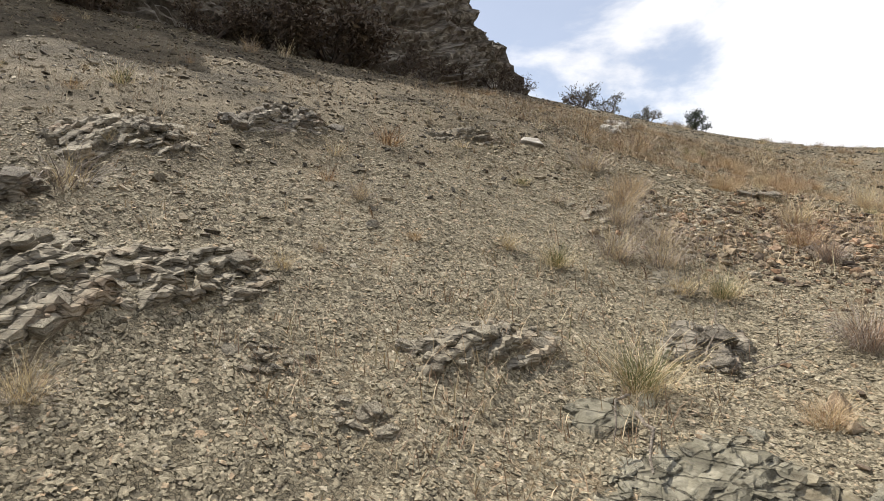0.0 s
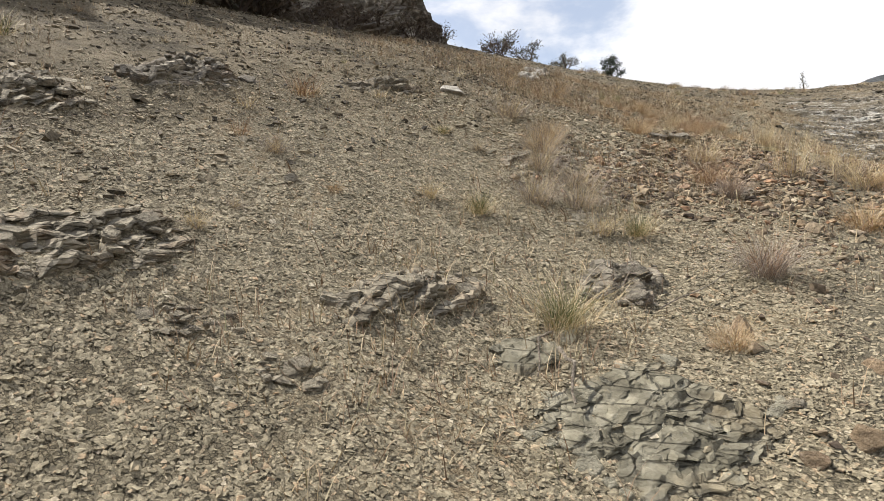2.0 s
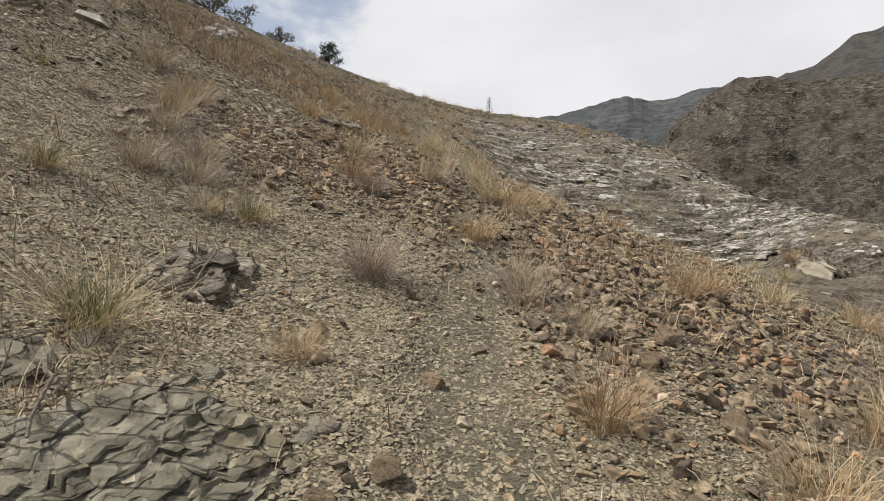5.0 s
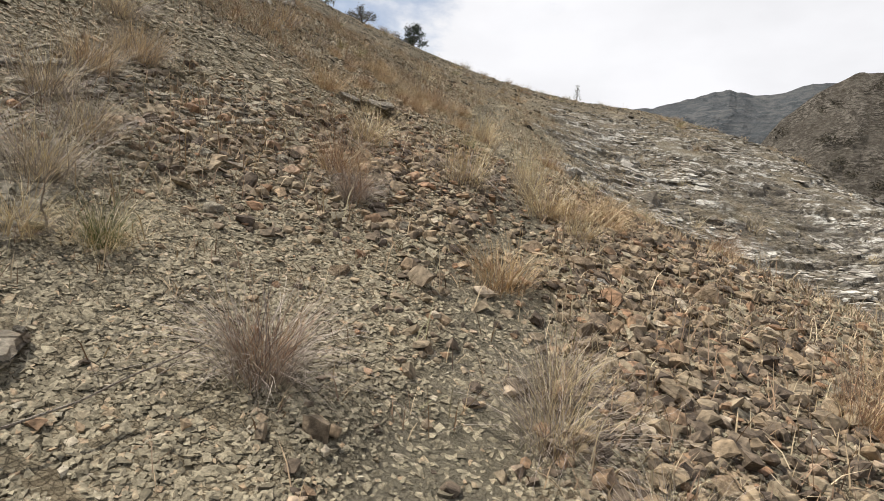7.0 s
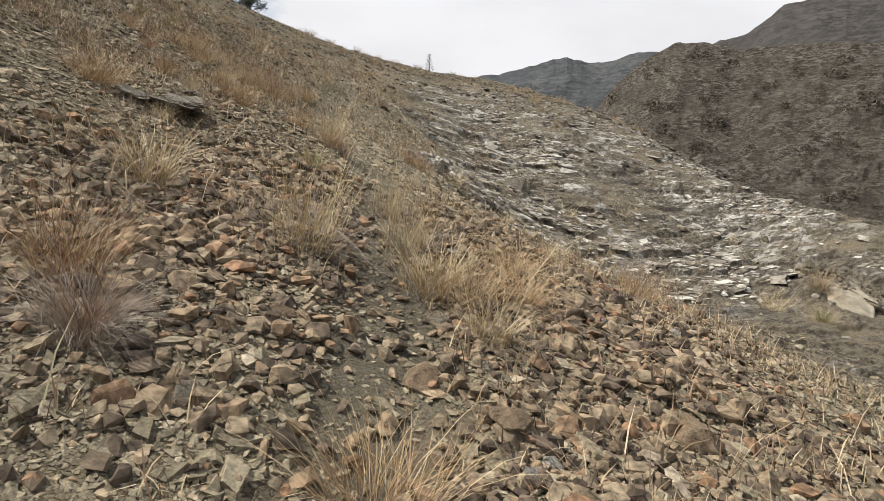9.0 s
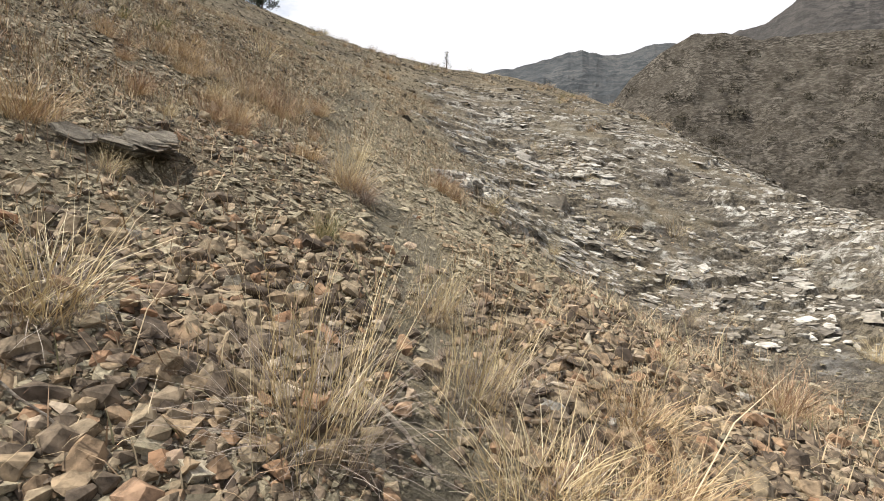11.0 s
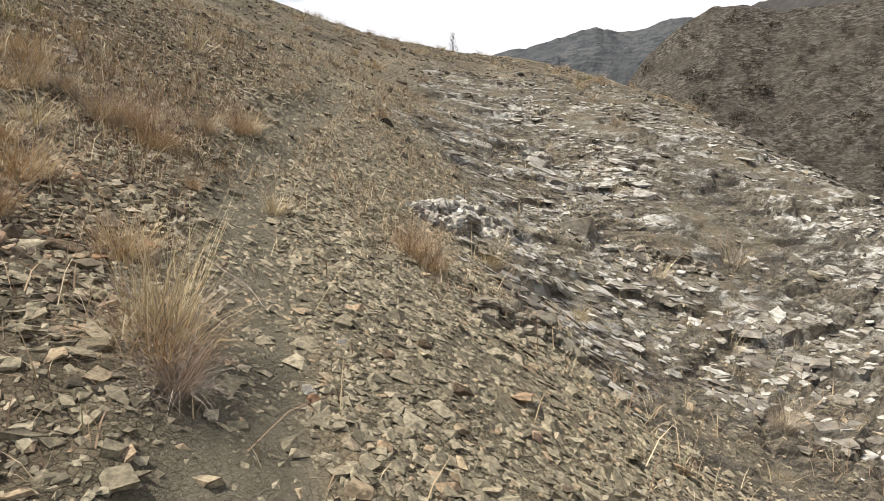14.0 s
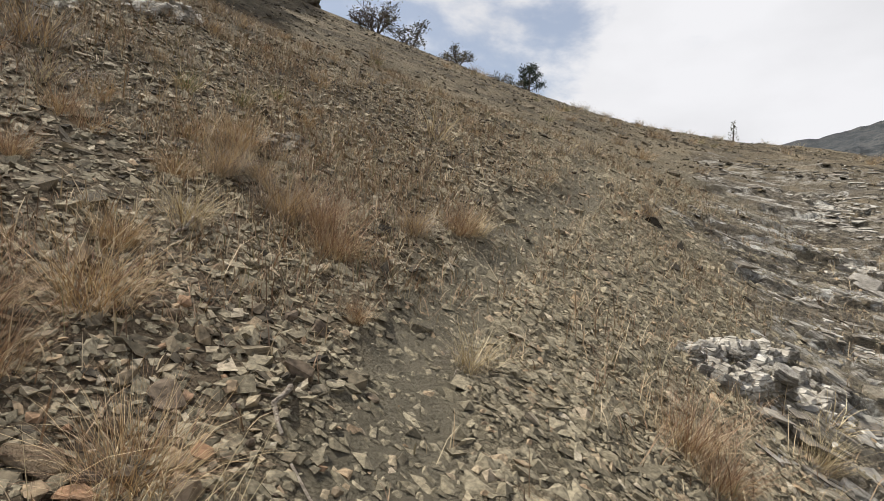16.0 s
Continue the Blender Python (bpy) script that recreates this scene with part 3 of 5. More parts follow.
def outcrop(a, b, depth, tall, layers, length, material, label, seed, masses=0.2, tilt=16.0):
    """Broken beds of rock stepping back up the slope; a and b end their lower edge on the ground."""
    r = random.Random(seed)
    a, b = Vector(a), Vector(b)
    mid = (a + b) / 2
    along = (b - a).normalized()
    n = Vector(normal_at(np.array([mid.x]), np.array([mid.y]))[0])
    up = Vector((-along.y, along.x))
    if up.dot(Vector((n.x, n.y))) > 0:
        up = -up
    ob = thing("rock_outcrop", mid.x, mid.y, label, "rock outcrop", "bedrock outcrops on the slope")
    base = ob.location.copy()
    span = (b - a).length
    bedded = masses < 0.45
    bedrock(ob, a, along, up, span, depth, tall, length, material, r, bedded)
    climb, rise = -(n.x * up.x + n.y * up.y) / n.z, -(n.x * along.x + n.y * along.y) / n.z
    side = Vector((along.x, along.y, rise)).normalized()
    skew = Matrix.Rotation(radians(r.uniform(8, 20) if bedded else r.uniform(-8, 4)) * (1 if along.cross(up) > 0 else -1), 2)
    way = (skew @ along).normalized()
    behind = (skew @ up).normalized()
    many = max(3, math.ceil(depth / (0.055 if bedded else 0.048)))
    for k in range(many):
        for piece in range(2 if span > 0.7 else 1):
            first = span * (r.uniform(-0.05, 0.25) if piece == 0 else r.uniform(0.4, 0.6))
            length_of = min(span * r.uniform(0.4, 0.75), span * 1.05 - first)
            here = a + along * first + up * (depth * (k + r.uniform(-0.4, 0.4)) / many - 0.12 * first)
            proud = tall * (r.uniform(0.1, 0.45) if bedded else r.uniform(0.12, 0.28)) * (1 - 0.35 * k / many)
            bed(ob, here, way, behind, length_of, depth / many * r.uniform(1.6, 2.6) + 0.06, proud, climb * (r.uniform(0.2, 0.55) if bedded else r.uniform(0.7, 0.95)), material, r)
    layers = math.ceil(layers * 1.4)
    for k in range(layers):
        # each bed dips less than the slope: its front stands proud and its back runs under the next bed
        dip = climb * (r.uniform(0.35, 0.75) if bedded else r.uniform(0.75, 0.95))
        back = Vector((up.x, up.y, dip)).normalized()
        square = side.cross(back).normalized()
        back = square.cross(side)
        frame_of = Matrix((side, back, square)).transposed().to_4x4()
        s = r.uniform(-0.3, 0.2) * length
        while s < span:
            size = length * r.choice((0.2, 0.28, 0.4, 0.55, 0.9)) * r.uniform(0.8, 1.2)
            ends = min(1.0, 0.35 + 2.2 * min((s + size / 2) / span, 1 - (s + size / 2) / span))
            proud = tall * max(0.12, ends) * (r.uniform(0.2, 0.7) if bedded else r.uniform(0.1, 0.3)) * (1 - 0.5 * k / layers)
            wide = min((depth / layers * 1.5 + 0.05) * r.uniform(0.7, 1.5), size * 1.3)
            thick = max(0.025, min(tall * 0.6, size * r.uniform(0.3, 0.65)))
            p = a + along * (s + size / 2) + up * (depth * (k + r.uniform(-0.45, 0.45)) / layers)
            z = height(p.x, p.y) + proud - thick / 2 + dip * wide / 2
            p = p + up * (wide / 2)
            block = part("block", r.choice(PIECES[material.name]), None, ob)
            m = Matrix.Translation((p.x - base.x, p.y - base.y, z - base.z)) @ frame_of
            block.matrix_basis = m @ pose(0, 0, 0, r.gauss(0, tilt * 0.6), r.gauss(0, tilt * 0.5), r.gauss(0, tilt * 2)) @ Matrix.Diagonal((size * 1.2, wide * 1.15, thick, 1))
            s += size * (r.uniform(2.0, 6.0) if bedded else r.uniform(3.0, 8.0))
    return ob


for row in (
    ((-2.95, 0.3), (-2.97, 1.75), 0.95, 0.26, 8, 0.22, GREYROCK, "bedded grey shale outcrop jutting from the scree", 1, 0.15),
    ((-2.98, 1.7), (-3.08, 2.85), 0.6, 0.22, 5, 0.2, GREYROCK, "bedded grey shale outcrop jutting from the scree", 2, 0.12),
    ((-1.95, 3.1), (-1.62, 4.2), 0.4, 0.24, 4, 0.3, GREYROCK, "smooth grey rock outcrop with a shadowed undercut end", 3, 0.3),
    ((-0.2, 3.0), (0.1, 4.0), 0.8, 0.2, 7, 0.26, GREENROCK, "cracked greenish-grey bedrock dome under a grass tuft", 4, 0.5, 5.0),
    ((-1.12, 3.55), (-0.98, 3.92), 0.28, 0.24, 2, 0.3, GREENROCK, "cracked greenish-grey bedrock beside a grass tuft", 5, 0.5, 8.0),
    ((-5.62, 3.7), (-5.5, 5.1), 0.4, 0.4, 4, 0.3, DARKROCK, "dark ledge of thin shale beds in the slope", 6, 0.35),
    ((-5.42, 6.95), (-5.22, 8.4), 0.4, 0.36, 4, 0.3, GREYROCK, "broken ledge of grey shale beds in the slope", 7, 0.3),
    ((-5.0, 1.9), (-5.15, 3.1), 0.75, 0.27, 6, 0.26, GREYROCK, "bedded grey shale outcrop below dry grass", 8, 0.15),
    ((-4.45, 0.9), (-4.5, 1.65), 0.3, 0.36, 3, 0.3, DARKROCK, "dark undercut shale ledge below a grey tuft", 9, 0.4),
    ((-0.78, 4.9), (-0.95, 5.65), 0.5, 0.26, 5, 0.2, DARKROCK, "dark bedded shale ledge with a shadowed foot", 10, 0.3),
    ((-2.6, 2.0), (-2.25, 2.42), 0.3, 0.12, 3, 0.16, GREYROCK, "low crumbling brown-grey shale rib in the scree", 11, 0.1),
    ((-1.98, 2.38), (-1.72, 2.62), 0.2, 0.13, 3, 0.13, GREYROCK, "low broken grey shale rib in the scree", 12, 0.1),
    ((-0.1, 15.1), (0.75, 16.1), 0.45, 0.26, 5, 0.26, GREYROCK, "grey angular rocks at the edge of the pale slab", 14, 0.4),
    ((0.75, 21.0), (1.35, 21.05), 0.4, 0.42, 2, 0.5, DARKROCK, "dark rock ledge breaking the pale slab", 15, 0.6),
    ((-0.8, 17.4), (0.1, 19.2), 0.6, 0.45, 4, 0.32, WHITEROCK, "pale folded limestone rib beside russet grass", 16, 0.3),
    ((-0.1, 24.4), (0.6, 24.6), 0.4, 0.4, 2, 0.6, WHITEROCK, "pale limestone block standing out of the slab", 17, 0.6),
    ((1.8, 20.7), (3.2, 21.1), 0.5, 0.24, 3, 0.5, DARKROCK, "long dark ledge in the pale slab", 18, 0.1),
    ((6.3, 18.7), (7.35, 17.5), 0.8, 0.6, 3, 0.7, GREYROCK, "overhanging grey block at the slab's outer edge", 19, 0.4),
    ((-6.9, 15.1), (-7.25, 16.1), 0.4, 0.4, 4, 0.35, WHITEROCK, "weathered pale rock ledge high on the slope", 20, 0.3),
    ((-7.5, 16.9), (-8.05, 18.2), 0.5, 0.4, 4, 0.35, WHITEROCK, "weathered pale rock ledge high on the slope", 21, 0.3),
    ((-4.4, 15.7), (-4.5, 16.9), 0.3, 0.2, 3, 0.3, DARKROCK, "dark low ledge beneath dry grass", 22, 0.2),
    ((-2.6, 6.6), (-1.9, 9.0), 0.7, 0.12, 4, 0.2, GREYROCK, "low rib of broken shale across the slope", 23, 0.1),
    ((-1.5, 5.9), (-1.7, 6.6), 0.3, 0.1, 2, 0.2, GREYROCK, "low rib of broken shale across the slope", 24, 0.1),
):
    outcrop(*row)

def overhang(x, y, turn, long, deep, rise):
    """Thin beds of slate that jut out over a dark hollow, on a stone at either end."""
    r = random.Random(5)
    ob = thing("rock_overhang", x, y, "dark undercut slate ledge over a hollow in fine scree", "rock outcrop")
    for k in range(14):
        along, out, up = r.uniform(-0.42, 0.42) * long, r.uniform(-0.12, 0.12) * deep, rise + 0.022 * (k % 4)
        slab = part("slab", r.choice(PIECES["dark_slate_rock"]), None, ob)
        slab.matrix_basis = pose(0, 0, 0, 0, 0, turn) @ pose(along, out, up, r.uniform(14, 26), r.uniform(-5, 5), r.uniform(-25, 25)) @ Matrix.Diagonal((long * r.uniform(0.22, 0.5), deep * r.uniform(0.8, 1.1), 0.035, 1))
    for end in (-0.5, 0.48):
        prop = part("prop", r.choice(PIECES["dark_slate_rock"]), None, ob)
        prop.matrix_basis = pose(0, 0, 0, 0, 0, turn) @ pose(end * long, 0.05, rise * 0.3, 8, 5, 30) @ Matrix.Diagonal((0.22, deep * 0.9, rise * 1.2, 1))


overhang(-2.5, 11.45, 75, 0.85, 0.42, 0.07)

# ---- single stones ----
STONES = {m.name: [stored(hull_stone(60 + k + 20 * i, (0.36, 0.5, 0.68)[k % 3], 14, 0.015), "stone", m) for k in range(8)] for i, m in enumerate((BROWNROCK, GREYROCK, WHITEROCK, DARKROCK))}


def stone(x, y, size, material, label, seed, group="loose stones on the scree", sink=0.28):
    r = random.Random(seed)
    ob = new("stone", r.choice(STONES[material.name]))
    n = Vector(normal_at(np.array([x]), np.array([y]))[0])
    lie = Vector((0, 0, 1)).rotation_difference(n).to_matrix().to_4x4()
    ob.matrix_basis = Matrix.Translation((x, y, height(x, y) + size * (0.3 - sink))) @ lie @ pose(0, 0, 0, r.uniform(-18, 18), r.uniform(-18, 18), r.uniform(0, 360)) @ Matrix.Diagonal((size, size, size, 1))
    return tagged(ob, label, "stone", group)


EDGE, LEDGE = "grey angular boulder where scree meets the slab", "weathered rock block standing on the pale slab"
RUSTY, TAN, PALE = "angular rust-orange stone lying on the scree", "angular tan-brown stone lying on the scree", "pale whitish stone lying on the scree"
for i, (x, y, size, material, label) in enumerate((
    (-3.65, 4.08, 0.16, GREYROCK, "flat grey stone lying alone on fine scree"), (-5.43, 9.16, 0.62, WHITEROCK, "whitish boulder set in the slope"),
    (0.34, 8.54, 0.27, BROWNROCK, TAN), (-0.47, 7.92, 0.19, BROWNROCK, RUSTY), (-0.47, 8.35, 0.14, BROWNROCK, RUSTY), (1.63, 8.74, 0.3, BROWNROCK, RUSTY),
    (0.85, 8.05, 0.15, WHITEROCK, PALE), (2.14, 4.97, 0.3, BROWNROCK, RUSTY), (0.48, 4.04, 0.2, BROWNROCK, TAN), (0.47, 4.96, 0.21, BROWNROCK, TAN),
    (-0.22, 5.05, 0.3, BROWNROCK, TAN), (-0.41, 7.0, 0.17, BROWNROCK, RUSTY), (-1.03, 9.44, 0.19, BROWNROCK, RUSTY), (-1.12, 10.13, 0.2, GREYROCK, TAN),
    (-0.73, 10.2, 0.17, BROWNROCK, TAN), (-0.73, 13.47, 0.1, WHITEROCK, PALE), (-0.72, 12.97, 0.09, WHITEROCK, PALE), (-0.12, 13.54, 0.14, BROWNROCK, RUSTY),
    (-0.53, 13.56, 0.12, BROWNROCK, RUSTY), (-0.4, 13.95, 0.14, BROWNROCK, RUSTY), (-2.08, 13.26, 0.18, BROWNROCK, TAN), (2.34, 4.07, 0.2, WHITEROCK, PALE),
    (0.3, 3.75, 0.16, BROWNROCK, TAN), (0.15, 4.2, 0.14, GREYROCK, TAN), (1.75, 5.6, 0.22, BROWNROCK, TAN), (1.95, 6.1, 0.26, BROWNROCK, RUSTY), (0.92, 8.15, 0.1, WHITEROCK, PALE),
    (0.05, 16.25, 0.3, DARKROCK, EDGE), (0.3, 16.35, 0.36, GREYROCK, EDGE), (0.52, 15.95, 0.4, GREYROCK, EDGE), (0.72, 15.68, 0.34, DARKROCK, EDGE), (0.9, 15.5, 0.26, GREYROCK, EDGE),
    (0.25, 15.92, 0.26, GREYROCK, EDGE), (0.0, 16.62, 0.26, DARKROCK, EDGE), (-0.2, 16.95, 0.24, GREYROCK, EDGE), (0.87, 20.95, 0.85, DARKROCK, LEDGE), (0.2, 23.7, 0.6, WHITEROCK, LEDGE), (6.95, 17.8, 1.1, GREYROCK, LEDGE),
    (-1.5, 8.07, 0.2, GREYROCK, TAN), (0.75, 8.3, 0.24, BROWNROCK, TAN), (-1.35, 9.6, 0.18, GREYROCK, TAN), (-1.3, 7.0, 0.16, GREYROCK, TAN),
)):
    stone(x, y, size, material, label, 300 + i)


def scatter(count, x0, x1, y0, y1, weight, seed):
    """Random places, kept as often as weight(x, y) says."""
    r = np.random.default_rng(seed)
    xs, ys, have = [], [], 0
    while have < count:
        x, y = r.uniform(x0, x1, 4 * count), r.uniform(y0, y1, 4 * count)
        keep = r.random(4 * count) < weight(x, y)
        xs.append(x[keep]), ys.append(y[keep])
        have += int(keep.sum())
    return np.concatenate(xs)[:count], np.concatenate(ys)[:count], r


xs, ys, pick = scatter(230, -3, 3.4, 4.2, 14.5, lambda x, y: rubble_mask(x, y) * (1 - trail_mask(x, y)), 5)
for i, (x, y) in enumerate(zip(xs, ys)):
    kind = pick.random()
    stone(float(x), float(y), float(0.06 + 0.11 * pick.random() ** 2), BROWNROCK if kind < 0.62 else GREYROCK if kind < 0.94 else WHITEROCK, RUSTY if kind < 0.35 else TAN if kind < 0.94 else PALE, 700 + i)


# ---- scree: flakes past counting ----
def flakes(name, x, y, size, r, material, label, category, flat=0.32, tilt=0.5, lift=0.25, narrow=0.62, crook=0.45, along=9.0, lean=(0, 0, 0), bearing=0.0):
    """Loose flat flakes of rock, each a crooked prism lying on the slope."""
    count = len(x)
    corner = np.array([[-1, -1, -1], [1, -1, -1], [1, 1, -1], [-1, 1, -1], [-1, -1, 1], [1, -1, 1], [1, 1, 1], [-1, 1, 1]], float) / 2
    local = corner[None] * r.uniform(crook, 1.25, (count, 8, 3))
    local[..., 0] += local[..., 1] * r.uniform(-0.6, 0.6, (count, 1))
    local *= np.stack([size, size * narrow * r.uniform(0.6, 1.3, count), size * flat * r.uniform(0.5, 1.5, count)], -1)[:, None, :]
    n = normal_at(x, y) + r.normal(0, tilt, (count, 3)) * 0.6 + np.array(lean)
    n /= np.linalg.norm(n, axis=1, keepdims=True)
    a = bearing + r.uniform(-1, 1, count) * min(along, np.pi)
    u = np.stack([np.cos(a), np.sin(a), np.zeros(count)], -1)
    u -= n * (u * n).sum(1, keepdims=True)
    u /= np.linalg.norm(u, axis=1, keepdims=True)
    v = np.cross(n, u)
    world_co = local[..., :1] * u[:, None] + local[..., 1:2] * v[:, None] + local[..., 2:] * n[:, None]
    z = hill(x, y) + size * flat * lift
    world_co += np.stack([x, y, z], -1)[:, None]
    side = np.array([[4, 5, 6, 7], [0, 1, 5, 4], [1, 2, 6, 5], [2, 3, 7, 6], [3, 0, 4, 7]])
    ob = sheet(name, world_co.reshape(-1, 3), (side[None] + 8 * np.arange(count)[:, None, None]).reshape(-1, 4), material)
    return tagged(ob, label, category, kind="stuff")


def rubble(name, x, y, size, r):
    """Angular broken stones, thrown about at every tilt, sunk a little into the slope."""
    shapes = []
    for k in range(14):
        bm = hull_stone(900 + k, (0.34, 0.5, 0.68)[k % 3], 13, 0.0)
        bm.verts.ensure_lookup_table()
        bm.verts.index_update()
        shapes.append((np.array([tuple(v.co) for v in bm.verts]), np.array([[v.index for v in f.verts] for f in bm.faces])))
        bm.free()
    which = r.integers(0, len(shapes), len(x))
    z = hill(x, y)
    n = normal_at(x, y)
    cos, faces, start = [], [], 0
    for i, (unit, tri) in enumerate(shapes):
        chosen = np.flatnonzero(which == i)
        up = n[chosen] + r.normal(0, 0.28, (len(chosen), 3))
        up /= np.linalg.norm(up, axis=1, keepdims=True)
        a = r.uniform(0, 2 * np.pi, len(chosen))
        u = np.stack([np.cos(a), np.sin(a), 0 * a], -1)
        u -= up * (u * up).sum(1, keepdims=True)
        u /= np.linalg.norm(u, axis=1, keepdims=True)
        v = np.cross(up, u)
        p = unit[None] * size[chosen][:, None, None] * r.uniform(0.75, 1.25, (len(chosen), 1, 3))
        co = p[..., :1] * u[:, None] + p[..., 1:2] * v[:, None] + p[..., 2:] * up[:, None]
        co += np.stack([x[chosen], y[chosen], z[chosen] + size[chosen] * 0.16], -1)[:, None]
        cos.append(co.reshape(-1, 3))
        faces.append((tri[None] + start + len(unit) * np.arange(len(chosen))[:, None, None]).reshape(-1, 3))
        start += len(cos[-1])
    ob = sheet(name, np.concatenate(cos), np.concatenate(faces), RUBBLE)
    return tagged(ob, "angular rust-brown rubble on the slope", "rubble", kind="stuff")


def scree_weight(x, y):
    w = (1 - 0.85 * slab_mask(x, y)) * (1 - 0.92 * trail_mask(x, y)) * np.clip(0.6 + 0.7 * rough(x, y, 0.8, 3, 51), 0.12, 1)
    far = np.hypot(x - 0.3, np.clip(y - 8, 0, 99) * 0.6 + np.clip(2 - y, 0, 9))
    return w * np.clip(1.25 - far / 9, 0.12, 1) * (1 - 0.75 * smooth(-3.8, -6.5, x)) * (1 - 0.7 * loam_mask(x, y))


def near_weight(x, y):
    return (1 - 0.8 * trail_mask(x, y)) * np.clip(0.85 + 0.6 * rough(x, y, 0.8, 3, 51), 0.4, 1) * np.clip(1.5 - np.hypot(x + 1.2, y - 4.5) / 6, 0.4, 1)


x, y, r = scatter(76000, -6.5, 2.6, 0.3, 9.5, near_weight, 20)
flakes("near_scree", x, y, np.clip(r.lognormal(-3.85, 0.3, len(x)), 0.012, 0.06), r, SHALE, "loose olive-grey shale flakes covering the slope", "scree", 0.34, 0.26, 0.15, 0.75)
x, y, r = scatter(38000, -8.5, 5.0, 7.5, 26, scree_weight, 21)
flakes("shale_scree", x, y, np.clip(r.lognormal(-3.35, 0.45, len(x)), 0.016, 0.15), r, SHALE, "loose olive-grey shale flakes covering the slope", "scree", 0.28, 0.34, 0.22, 0.7)


def gravel(name, x, y, size, r, peak=1.0):
    """Fine shale grit: crooked three-cornered and four-cornered crumbs."""
    count = len(x)
    a = r.uniform(0, 2 * np.pi, count)
    long, wide = size, size * r.uniform(0.35, 0.9, count)
    z = hill(x, y) - 0.1 * size
    n = normal_at(x, y)
    rows = []
    for k, (cu, cv) in enumerate(((-0.5, -0.5), (0.5, -0.5), (0.5, 0.5), (-0.5, 0.5), (0.0, 0.0))):
        u = long * (cu + r.uniform(-0.22, 0.22, count))
        v = wide * (cv + r.uniform(-0.22, 0.22, count))
        px, py = u * np.cos(a) - v * np.sin(a), u * np.sin(a) + v * np.cos(a)
        up = peak * size * r.uniform(0.2, 0.6, count) if k == 4 else size * r.uniform(-0.05, 0.3, count)
        rows.append(np.stack([x + px, y + py, z + up - (n[:, 0] * px + n[:, 1] * py) / n[:, 2]], -1))
    tri = np.array([[0, 1, 4], [1, 2, 4], [2, 3, 4], [3, 0, 4]])
    ob = sheet(name, np.stack(rows, 1).reshape(-1, 3), (tri[None] + 5 * np.arange(count)[:, None, None]).reshape(-1, 3), SHALE)
    return tagged(ob, "fine olive-grey shale grit between the flakes", "gravel", kind="stuff")


def bench_weight(x, y):
    return (1 - 0.85 * slab_mask(x, y)) * (1 - 0.7 * trail_mask(x, y)) * np.clip(0.7 + 0.6 * rough(x, y, 0.9, 3, 58), 0.2, 1) * np.clip(1.5 - (y - 13) / 14, 0.3, 1) * (1 - 0.7 * loam_mask(x, y))


def pack_weight(x, y):
    return (1 - 0.6 * trail_mask(x, y)) * np.clip(1.5 - np.hypot(x + 1.4, y - 4) / 4.2, 0.3, 1)


def grit_weight(x, y):
    w = (1 - 0.8 * slab_mask(x, y)) * (1 - 0.35 * trail_mask(x, y)) * np.clip(0.75 + 0.5 * rough(x, y, 0.9, 3, 57), 0.2, 1)
    return w * np.clip(1.2 - np.hypot(x + 0.8, np.clip(y - 9, 0, 99) * 0.75 + np.clip(2 - y, 0, 9)) / 6.5, 0.04, 1)


x, y, r = scatter(110000, -4.8, 1.6, 0.9, 7.6, pack_weight, 26)
gravel("packed_shale_grit", x, y, np.clip(r.lognormal(-3.75, 0.3, len(x)), 0.011, 0.045), r, 0.6)
x, y, r = scatter(40000, -6.5, 3.6, 0.6, 19, grit_weight, 27)
gravel("shale_grit", x, y, np.clip(r.lognormal(-3.85, 0.35, len(x)), 0.010, 0.05) * (1 + 0.3 * smooth(8, 14, y)), r)
x, y, r = scatter(42000, -7.5, 2.5, 12.5, 26, bench_weight, 28)
gravel("shale_chippings", x, y, np.clip(r.lognormal(-3.4, 0.5, len(x)), 0.016, 0.13), r)
x, y, r = scatter(10000, -22, 12, 18, 60, lambda x, y: (1 - 0.8 * slab_mask(x, y)) * 0.8, 22)
flakes("upper_scree", x, y, np.clip(r.lognormal(-2.6, 0.45, len(x)), 0.04, 0.25), r, HILLCHIPS, "loose grey shale flakes high on the slope", "scree")
x, y, r = scatter(11000, -8, -1.2, 11.5, 24, loam_mask, 29)
flakes("brown_scree", x, y, np.clip(r.lognormal(-3.2, 0.45, len(x)), 0.02, 0.15), r, HILLCHIPS, "dark brown shale flakes among the dry grass", "scree", 0.28, 0.36)
x, y, r = scatter(13000, -17, -3.8, -1, 20, lambda x, y: 0.8 + 0 * x, 23)
flakes("hillside_scree", x, y, np.clip(r.lognormal(-3.0, 0.4, len(x)), 0.03, 0.16), r, HILLCHIPS, "loose olive-grey shale flakes below the cliff", "scree")
x, y, r = scatter(18000, -3.2, 4, 3.5, 15, lambda x, y: np.clip(rubble_mask(x, y) * 1.2, 0, 1) * (1 - 0.8 * trail_mask(x, y)), 24)
rubble("rusty_rubble", x, y, np.clip(r.lognormal(-3.0, 0.5, len(x)), 0.022, 0.15), r)
x, y, r = scatter(7000, -3.2, 9.5, 10.5, 40, lambda x, y: slab_mask(x, y) * np.clip(0.25 + 1.5 * rough(x, y, 0.55, 3, 71), 0.03, 1) * np.clip(1.5 - (y - 12) / 24, 0.3, 1) * smooth(14.5, 18, y - 0.5 * (x - 1)), 25)
